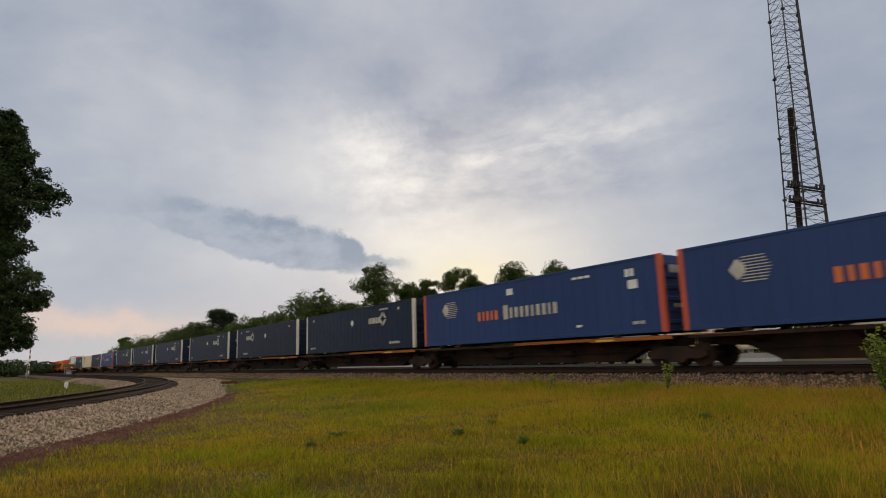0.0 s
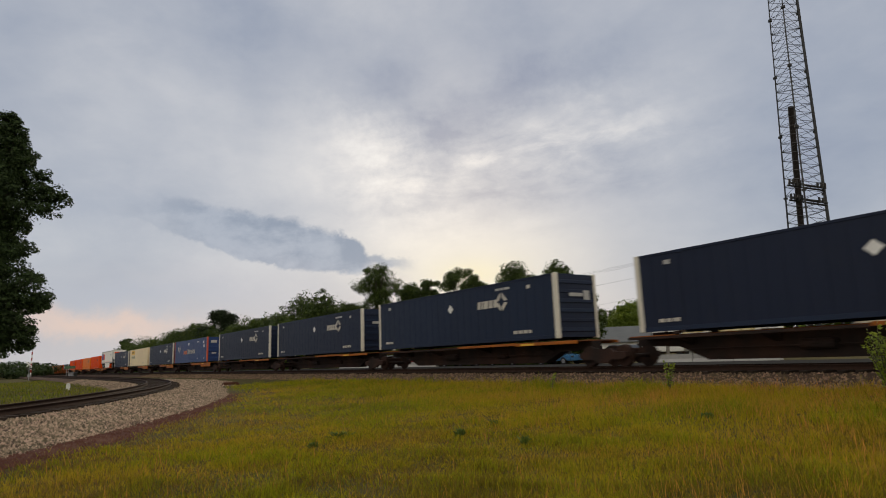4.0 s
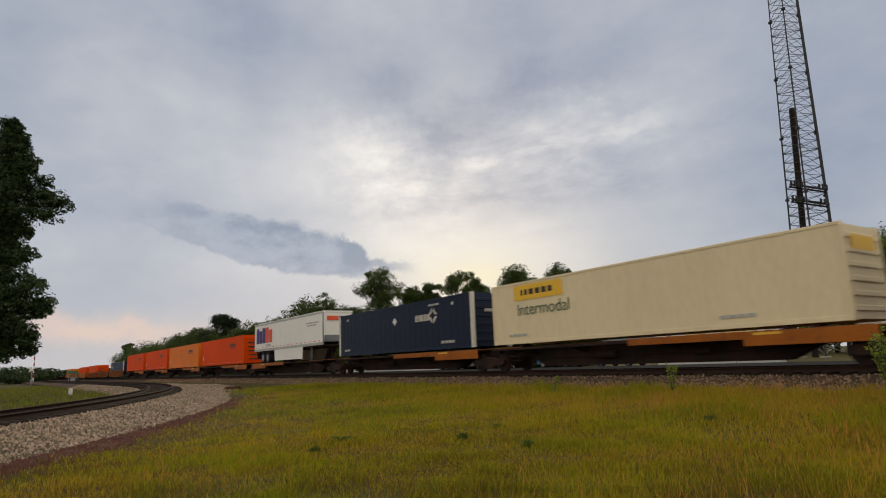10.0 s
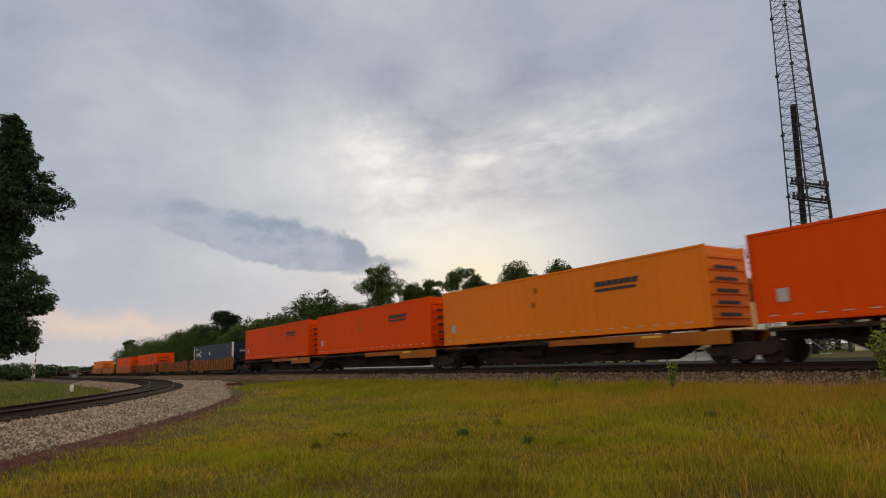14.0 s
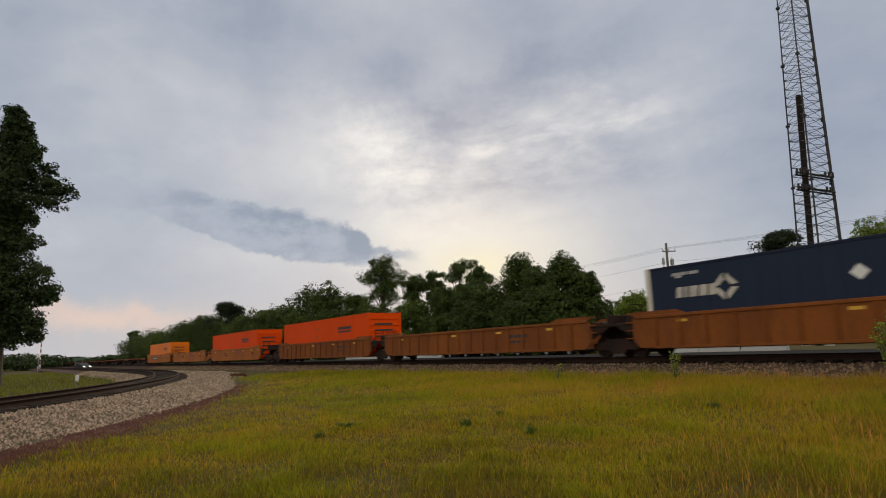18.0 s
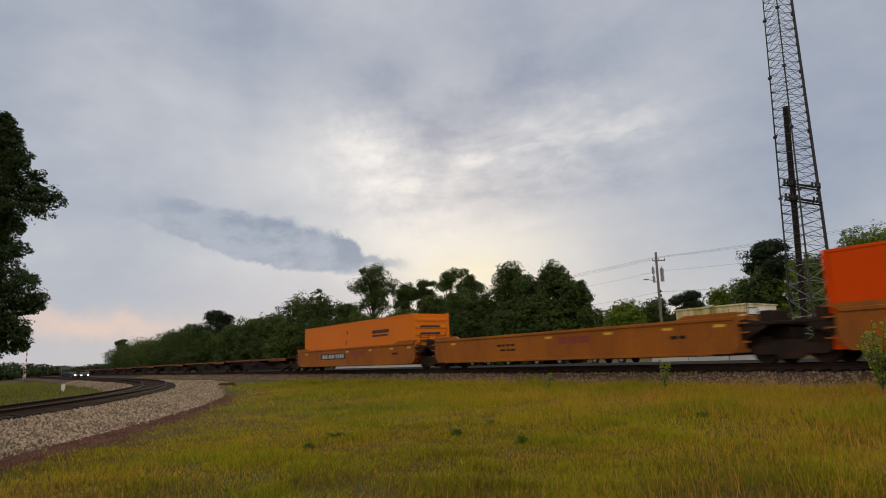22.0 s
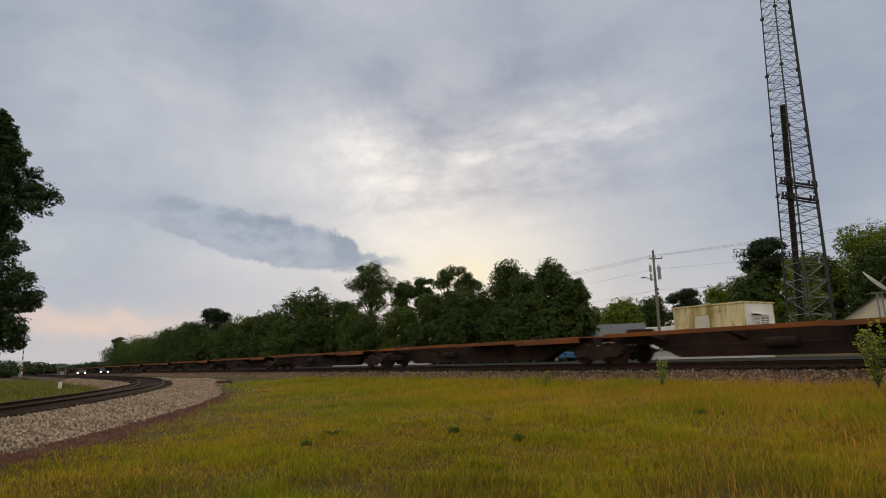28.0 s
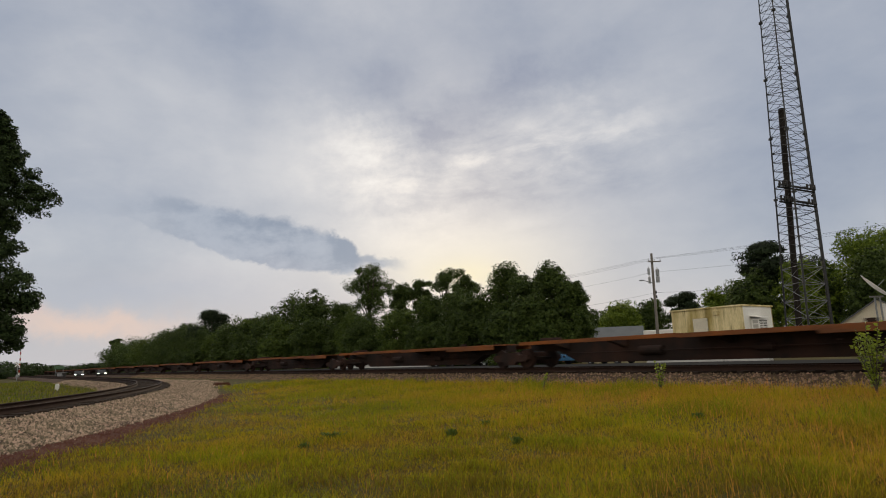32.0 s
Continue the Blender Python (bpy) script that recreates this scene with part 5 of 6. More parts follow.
def skeleton_unit(length, loaded=True, apron="apron", thin=False):
    """One platform of a skeleton car: a deep centre sill with side aprons."""
    u = thing("skeleton_car", "rusty skeleton flat car with a deep dark centre sill", "railway car", "skeleton cars of the train")
    h = length / 2 - 0.25
    bm = bmesh.new()
    prism(bm, [(-h, 0.78), (-h + 1.9, 0.70), (-h + 3.0, 0.20), (h - 3.0, 0.20), (h - 1.9, 0.70), (h, 0.78), (h, 1.10), (-h, 1.10)], "y", -0.28, 0.28)
    part("centre_sill", bm, "underframe", u)
    bm = bmesh.new()
    box(bm, -h + 0.1, h - 0.1, -0.34, 0.34, 1.10, 1.16, 0.01)
    part("sill_cover", bm, "deck_rust", u)
    for s in (-1, 1):
        y0, y1 = sorted((s * 1.26, s * 1.32))
        bm = bmesh.new()
        box(bm, -h + 0.35, 0.1, y0, y1, 1.0 if loaded else 1.03, 1.10 if loaded else 1.18, 0.008)
        part("side_rail", bm, "underframe" if loaded else "deck_rust", u)
        bm = bmesh.new()
        box(bm, 0.1, 4.75, y0, y1, 1.00 if not loaded else 1.04 if thin else 0.90, 1.16, 0.008)
        part("side_apron", bm, apron, u, "weathered orange side apron")
        bm = bmesh.new()
        box(bm, 4.75, h + 0.1, s * 1.30 - 0.03, s * 1.30 + 0.03, 1.00 if thin else 0.68 if loaded else 0.90, 1.13, 0.01)
        ap = part("side_apron", bm, apron, u, "weathered orange side apron")
        if loaded:
            bm = bmesh.new()
            lo, hi = sorted((s * 1.331, s * 1.336))
            box(bm, 5.1, 6.0, lo, hi, 1.02, 1.10)
            part("reflector", bm, "reporting_yellow", ap)
        bm = bmesh.new()
        lo, hi = sorted((s * 1.1, s * 1.3))
        for k in range(4):
            box(bm, 5.2 + k * 0.9, 5.26 + k * 0.9, lo, hi, 0.70, 0.74)
        part("grab_bar", bm, "underframe", u)
    bm = bmesh.new()
    box(bm, 0.2, h - 0.1, -1.26, 1.26, 1.10, 1.15, 0.005)
    part("wheel_deck", bm, "deck_rust", u, "rusty tread-plate deck")
    bm = bmesh.new()
    box(bm, -h + 0.4, -h + 2.4, -1.26, 1.26, 1.10, 1.14, 0.005)
    part("end_deck", bm, "deck_rust", u)
    for x in (-6.1, -3.0, 1.5, 6.1):
        bm = bmesh.new()
        prism(bm, [(-1.3, 1.02), (-0.28, 0.75), (0.28, 0.75), (1.3, 1.02), (1.3, 1.10), (-1.3, 1.10)], "x", x - 0.12, x + 0.12)
        part("cross_bearer", bm, "underframe", u)
    for x in (-6.1, 6.1):
        for s in (-1, 1):
            bm = bmesh.new()
            box(bm, x - 0.14, x + 0.14, s * 1.16 - 0.1, s * 1.16 + 0.1, 1.15, 1.265, 0.01)
            part("pedestal", bm, "underframe", u)
    bm = bmesh.new()
    tube(bm, (-2.2, -0.42, 0.62), (-1.2, -0.42, 0.62), 0.17, n=12)
    part("air_tank", bm, "underframe", u)
    bm = bmesh.new()
    tube(bm, (2.4, -0.40, 0.60), (3.0, -0.40, 0.60), 0.13, n=10)
    part("air_tank", bm, "underframe", u)
    bm = bmesh.new()
    tube(bm, (h - 2.4, -0.5, 0.60), (-h + 2.4, -0.5, 0.60), 0.022, n=6)
    part("brake_pipe", bm, "underframe", u)
    # stands for trailers fold down on the deck
    bm = bmesh.new()
    box(bm, -h + 0.7, -h + 1.5, -0.35, 0.35, 1.16, 1.27 if loaded else 1.34, 0.03)
    part("folded_hitch", bm, "underframe", u)
    return u


def well_unit(length, mat, ribs, marks):
    """One well of a stack car."""
    u = thing("well_car", "weathered rust-orange well car with ribbed sides" if ribs else "dusty orange well car with smooth sides and pale markings", "railway car", "well cars of the train")
    h = length / 2
    a = 8.45  # half length of the well
    for s in (-1, 1):
        bm = bmesh.new()
        y0, y1 = sorted((s * 1.43, s * 1.48))
        prism(bm, [(-a, 0.36), (a, 0.36), (a + 0.30, 0.62), (a + 0.3, 1.46), (-a - 0.3, 1.46), (-a - 0.30, 0.62)], "y", y0, y1)
        side = part("side_wall", bm, mat, u)
        bm = bmesh.new()
        box(bm, -a - 0.2, a + 0.2, s * 1.46 - 0.07, s * 1.46 + 0.07, 1.44, 1.56, 0.015)
        part("top_chord", bm, mat, side)
        for e in (-1, 1):
            bm = bmesh.new()
            prism(bm, [(e * (a - 2.0), 1.56), (e * (a - 1.6), 1.70), (e * (a + 0.32), 1.70), (e * (a + 0.32), 1.56)], "y", s * 1.40, s * 1.50)
            part("end_frame", bm, mat, side)
            bm = bmesh.new()
            prism(bm, [(e * (a + 0.3), 0.75), (e * (a + 0.3), 1.44), (e * (h - 0.5), 1.34), (e * (h - 0.5), 1.16)], "y", s * 1.30, s * 1.36)
            part("end_bracket", bm, "underframe", side)
            for z in (0.7, 1.0, 1.3, 1.62):
                bm = bmesh.new()
                box(bm, min(e * (a + 0.32), e * (a + 0.6)), max(e * (a + 0.32), e * (a + 0.6)), s * 1.44 - 0.05, s * 1.44 + 0.05, z, z + 0.05)
                part("step", bm, mat, side)
        bm = bmesh.new()
        box(bm, -a + 0.7, a - 0.7, s * 1.46 - 0.06, s * 1.46 + 0.06, 0.32, 0.42, 0.01)
        part("bottom_chord", bm, mat, side)
        if ribs:
            rm = bmesh.new()
            lo, hi = sorted((s * 1.48, s * 1.55))
            box(rm, -0.05, 0.05, lo, hi, 0.42, 1.44, 0.012)
            me = finish(rm, "rib")
            me.materials.append(MAT[mat])
            for k in range(16):
                r = part("rib", me, mat, side)
                r.location = (-a + 0.75 + k * (2 * a - 1.5) / 15, 0, 0)
        if s < 0:
            y = 1.481
            if marks:
                bm = bmesh.new()
                box(bm, -4.3, -0.2, -(y + 0.006), -y, 0.80, 1.22)
                panel = part("marking_panel", bm, "mark_dark", side, "dark painted marking panel")
                bars(panel, "lettering", "mark_grey", -4.0, 0.88, (0.42, 0.30, 0.10, 0.40, 0.42), 0.26, 0.10, 0.009, y=y)
                bars(panel, "lettering", "mark_grey", -1.75, 0.88, (0.26, 0.26, 0.26, 0.26), 0.26, 0.08, 0.009, y=y)
            for x in ((-6.8, -1.2, 2.6, 6.2) if ribs else (-7.2, -0.1, 3.2, 5.9, 7.9)):
                bm = bmesh.new()
                box(bm, x, x + 0.42, -(y + 0.007), -y, 1.24, 1.34)
                part("reflector", bm, "reporting_yellow", side)
            if ribs:
                bars(side, "small_writing", "mark_dark", 3.6, 1.0, (0.3, 0.2, 0.35, 0.3), 0.16, 0.06, y=y)
                bars(side, "small_writing", "mark_dark", 3.7, 0.75, (0.4, 0.25, 0.3), 0.12, 0.06, y=y)
            else:
                bars(side, "logo", "mark_maroon", 0.6, 0.98, (0.52, 0.52, 0.62), 0.30, 0.10, y=y, label="faded dark red painted logo", slant=0.06)
                bars(side, "small_writing", "underframe", -3.4, 1.02, (0.3, 0.2, 0.3, 0.25), 0.10, 0.07, y=y)
                bars(side, "small_writing", "underframe", -3.2, 0.80, (0.4, 0.25, 0.3), 0.09, 0.07, y=y)
                bars(side, "small_writing", "underframe", 6.2, 0.92, (0.3, 0.25), 0.12, 0.07, y=y)
    bm = bmesh.new()
    box(bm, -a + 0.2, a - 0.2, -1.4, 1.4, 0.30, 0.37)
    part("floor", bm, "underframe", u)
    for e in (-1, 1):
        bm = bmesh.new()
        x0, x1 = sorted((e * (a - 0.1), e * (h - 0.15)))
        box(bm, x0, x1, -1.38, 1.38, 1.22, 1.34, 0.02)
        part("end_platform", bm, "underframe", u)
        bm = bmesh.new()
        prism(bm, [(a - 0.1, 0.5), (h - 0.2, 0.72), (h - 0.2, 1.12), (a - 0.1, 1.5)], "y", -0.4, 0.4)
        if e < 0:
            for v in bm.verts:
                v.co.x = -v.co.x
        part("end_sill", bm, "underframe", u)
        bm = bmesh.new()
        for y in (-1.2, -0.6):
            tube(bm, (e * (a + 0.5), y, 1.34), (e * (a + 0.5), y, 2.05), 0.02, n=6)
        for z in (1.6, 1.82, 2.05):
            tube(bm, (e * (a + 0.5), -1.2, z), (e * (a + 0.5), -0.6, z), 0.018, n=6)
        part("end_ladder", bm, "underframe", u)
        bm = bmesh.new()
        box(bm, min(e * (a + 0.7), e * (a + 1.1)), max(e * (a + 0.7), e * (a + 1.1)), -0.9, 0.3, 1.34, 1.70, 0.03)
        part("brake_gear", bm, "underframe", u)
    return u


def make_train():
    # distances of the box centres behind the train's mark
    navy = "dark navy container with pale corner posts and white emblem"
    spots = [0.0, 17.33, 34.29, 52.74, 71.33, 91.76, 110.29, 128.51, 149.56, 166.9, 184.69, 202.51, 221.6, 241.13, 258.82, 276.34, 294.37]
    first = freight_box(navy, "c_navy", "post_white")
    navy_marks(first)
    third = freight_box(navy, "c_navy", "post_white")
    navy_marks(third, -5.3, -0.8)
    second = freight_box(navy, "c_navy", "post_white")
    navy_marks(second, -3.6, 0.4)
    boxes = []
    blue = freight_box("weathered blue container with red corner posts and pale lettering", "c_blue", "post_red")
    blue_marks(blue)
    orange = freight_box("bright orange container with dark lettering", "c_orange", "c_orange")
    orange_marks(orange)
    amber = freight_box("sun-faded amber orange container with dark lettering", "c_amber", "c_amber")
    orange_marks(amber, 3.0)
    cream = freight_box("cream container with a yellow sign and green lettering", "c_cream", "c_cream")
    cream_marks(cream)
    trailer = make_trailer("white highway trailer riding on a flat car")
    plan = [(0.0, blue), (16.85, blue), (34.1, first), (52.2, second), (71.33, first), (91.76, first), (110.29, first), (128.51, first), (149.56, blue), (166.9, first),
            (184.69, cream), (202.51, first), (221.6, trailer), (241.13, orange), (258.82, amber), (276.34, orange), (294.37, orange)]
    seen = set()
    for c, ob in plan:
        if ob.name in seen:
            ob = copy_thing(ob, Matrix())
        seen.add(ob.name)
        dz = BASE if ob.name[:4] != "semi" else 1.155
        boxes.append((ob, c, dz))
    # stack-car boxes
    for c, src, dz in ((314.95, third, 0.39), (354.0, orange, 0.39), (377.67, orange, 0.39), (416.47, amber, 0.39)):
        boxes.append((src if src is third else copy_thing(src, Matrix()), c, dz))
    for ob, c, dz in boxes:
        rolls(ob, (c - 6.7, dz), (c + 6.7, dz))
    # joints between the platforms
    joints = [-9.2] + [(a + b) / 2 for a, b in zip(spots[:-1], spots[1:])] + [303.9]
    wells = [304.6, 325.0, 344.6, 365.2, 387.3, 406.8, 428.0]
    empty = [428.6, 446.0, 463.6, 481.1, 498.7, 517.5, 536.8, 555.0, 573.3, 592.5, 611.5, 630.0]
    while empty[-1] < 860:
        empty.append(empty[-1] + (18.9 if len(empty) % 5 == 0 else 17.7))
    unit = skeleton_unit(17.6)
    bare = skeleton_unit(17.6, False, "deck_rust")
    tagged(bare, "empty rust-brown skeleton flat car with a deep sill")
    truck = make_truck()
    fresh = {"u": True, "b": True, "t": True, "s": True}

    def take(src, key):
        if fresh[key]:
            fresh[key] = False
            return src
        return copy_thing(src, Matrix())

    slim = skeleton_unit(17.6, True, "apron", True)
    for a, b in zip(joints[:-1], joints[1:]):
        c = (a + b) / 2
        way = -1 if 212 < c < 231 else 1  # the trailer's car runs the other way round
        rolls(take(slim, "s") if c < 140 else take(unit, "u"), (c - 8 * way, 0), (c + 8 * way, 0))
    for a, b in zip(empty[:-1], empty[1:]):
        rolls(take(bare, "b"), ((a + b) / 2 - 8, 0), ((a + b) / 2 + 8, 0))
    ribbed = well_unit(20.2, "well_brown", True, False)
    smooth = well_unit(20.2, "well_orange", False, False)
    marked = well_unit(20.2, "well_orange", False, True)
    for k, (a, b) in enumerate(zip(wells[:-1], wells[1:])):
        src = ribbed if k < 3 else smooth if k < 5 else marked
        ob = src if k in (0, 3, 5) else copy_thing(src, Matrix())
        c = (314.9, 334.6, 354.1, 376.8, 397.2, 416.8)[k]
        rolls(ob, (c - 8, 0), (c + 8, 0))
    for j in joints[:-1] + [303.3] + [305.5, 324.8, 344.4, 363.9, 366.9, 387.1, 407.1, 426.7] + [empty[0] + 1.3] + empty[1:]:
        rolls(take(truck, "t"), (j - 0.9, 0), (j + 0.9, 0))


make_train()


def motions():
    for ob, (fr, dz), (re, _) in ROLLING:
        rows = []
        for k, g in enumerate(GONE):
            a, b = main_at(g - fr), main_at(g - re)
            c, d = (a + b) / 2, a - b
            rows.append((2.0 * k, pose(float(c[0]), float(c[1]), RAIL + dz, 0, 0, math.degrees(math.atan2(d[1], d[0])))))
        walk(ob, rows)
    for car, rows in ARRIVALS:
        walk(car, rows)


# ---- the mast, poles, houses and other things beyond the line ----
def make_mast():
    mast = thing("lattice_mast", "tall galvanised three-legged lattice mast, legs and upper braces coloured dark as backlit, with black cables", "mast")
    mast.matrix_basis = pose(33.64, 55.4, 0.55, 0, 1.6, 0)
    top, foot = 42.0, 3.65

    def leg(k, z):
        w = foot - (foot - 2.13) * z / top
        r = w / math.sqrt(3)
        a = radians(239 + 120 * k)
        return Vector((r * math.cos(a), r * math.sin(a), z))

    cuts = [0, 2.6, 8.7, 14.8, 20.9, 27.0, 33.1, 39.2, top]
    for k in range(3):
        for z0, z1 in zip(cuts[:-1], cuts[1:]):
            bm = bmesh.new()
            tube(bm, leg(k, z0), leg(k, z1), 0.085 - 0.001 * z0, n=8)
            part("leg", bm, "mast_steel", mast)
            bm = bmesh.new()
            p = leg(k, z1)
            tube(bm, p - Vector((0, 0, 0.09)), p + Vector((0, 0, 0.09)), 0.19, n=10)
            part("leg_joint", bm, "mast_steel", mast)
        bm = bmesh.new()
        p = leg(k, 0)
        tube(bm, p + Vector((0, 0, -0.6)), p + Vector((0, 0, 0.12)), 0.45, 0.4, 12)
        part("footing", bm, "concrete", mast)
    z = 0.3
    while z < top - 0.8:
        step = 1.55 if z < 8 else 0.87
        for k in range(3):
            a0, a1 = leg(k, z), leg(k, min(top, z + step))
            b0, b1 = leg((k + 1) % 3, z), leg((k + 1) % 3, min(top, z + step))
            for p, q in ((a0, b1), (b0, a1)) + (((a1, b1),) if z < 8 or int(z / step) % 7 == 0 else ()):
                bm = bmesh.new()
                tube(bm, p, q, 0.024, n=4)
                # above 8 m the same braces are coloured near-black, as against bright sky
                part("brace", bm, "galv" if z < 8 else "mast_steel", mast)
        z += step
    # cable bundle on one leg and the brown conduit inside
    for k, dx in enumerate((0.0, 0.09, -0.08)):
        bm = bmesh.new()
        for z0, z1 in ((0, top),):
            d = Vector((0.02 + dx, -0.14 + dx * 0.5, 0))
            tube(bm, leg(1, z0) + d, leg(1, z1) + d, 0.055, n=6)
        part("cable", bm, "cable", mast)
    bm = bmesh.new()
    tube(bm, (-0.69, 0.4, 0), (-0.09, 0.4, 23.6), 0.27, 0.26, 12)
    part("conduit", bm, "brown_pole", mast, "dark brown tapering conduit pole")
    for z in (15.4, 14.0):
        bm = bmesh.new()
        tube(bm, (-2.05, -1.2, z + 0.2), (1.4, -1.0, z - 0.3), 0.11, n=8)
        tube(bm, (-2.05, -1.05, z), (1.4, -0.85, z - 0.5), 0.09, n=8)
        arm = part("antenna_boom", bm, "cable", mast)
        for k in range(7 if z > 15 else 6):
            x = -2.0 + k * 0.33 + (1.2 if k > 3 else 0)
            bm = bmesh.new()
            tube(bm, (x, -1.3, z - 0.28 - 0.14 * x), (x, -1.3, z + 0.24 - 0.14 * x), 0.10, n=7)
            part("insulator", bm, "cable", arm)


make_mast()


def make_utility_pole(x, y, height, gear=True):
    p = thing("utility_pole", "weathered wooden utility pole with grey transformers" if gear else "weathered wooden utility pole with a crossarm", "utility pole", "utility poles")
    p.location = (x, y, float(ground_z(x, y)[0]) - 0.3)
    bm = bmesh.new()
    tube(bm, (-0.2, 0, 0), (0, 0, height), 0.19, 0.13, 12)
    part("shaft", bm, "pole_wood", p)
    bm = bmesh.new()
    box(bm, -0.55, 0.95, -0.2, -0.1, height - 1.05, height - 0.93)
    arm = part("crossarm", bm, "pole_wood", p)
    for k in (-0.5, 0.2, 0.9):
        bm = bmesh.new()
        tube(bm, (k, -0.15, height - 0.93), (k, -0.15, height - 0.66), 0.05, 0.03, 7)
        part("insulator", bm, "galv", arm)
    if gear:
        for dx, dz in ((0.5, 2.25), (-0.5, 2.15), (0.48, 3.05), (-0.5, 3.15)):
            bm = bmesh.new()
            wide = 0.21 if dx > 0 else 0.15
            tube(bm, (dx, 0, height - dz - 0.36), (dx, 0, height - dz + 0.30), wide, n=12)
            tube(bm, (dx, 0, height - dz + 0.30), (dx, 0, height - dz + 0.43), wide, 0.10, 12)
            tube(bm, (dx, 0, height - dz + 0.43), (dx, 0, height - dz + 0.62), 0.03, n=6)
            part("transformer", bm, "galv", p)
        bm = bmesh.new()
        tube(bm, (0, 0, height - 3.5), (-1.3, -0.2, height - 3.15), 0.035, n=6)
        box(bm, -1.75, -1.2, -0.33, -0.08, height - 3.22, height - 3.08, 0.03)
        part("street_light", bm, "galv", p)
        for dz in (4.4, 4.9):
            bm = bmesh.new()
            tube(bm, (0.12, -0.1, height - dz), (0.12, -0.1, height - dz - 0.3), 0.08, n=8)
            part("cable_clamp", bm, "cable", p)
    return p


POLES = [(25.5, 70.3, 12.4), (52.4, 33.0, 12.4), (-1.6, 107.0, 12.4)]
for k, (px, py, ph) in enumerate(POLES):
    make_utility_pole(px, py, ph, k == 0)


def make_wire(a, b, sag, r=0.010):
    bm = bmesh.new()
    pts = [Vector(a).lerp(Vector(b), k / 12) - Vector((0, 0, sag * 4 * (k / 12) * (1 - k / 12))) for k in range(13)]
    rings = [[bm.verts.new(p + Vector((0, r * math.cos(2.094 * i), r * math.sin(2.094 * i)))) for i in range(3)] for p in pts]
    for p, q in zip(rings[:-1], rings[1:]):
        for i in range(3):
            bm.faces.new((p[i], p[(i + 1) % 3], q[(i + 1) % 3], q[i]))
    thing("overhead_wire", "thin dark overhead wire between utility poles", "wire", "overhead wires", bm=bm, mat="cable")


for far in POLES[1:]:
    for dx, dz, sag in ((-0.5, 0.6, 0.55), (0.2, 0.6, 0.6), (0.9, 0.6, 0.7), (0.1, 2.2, 0.8), (0.12, 4.6, 0.9)):
        z = 0.3 + 12.4 - dz
        make_wire((POLES[0][0] + dx, POLES[0][1] - 0.15, z), (far[0] + dx, far[1] - 0.15, z), sag)


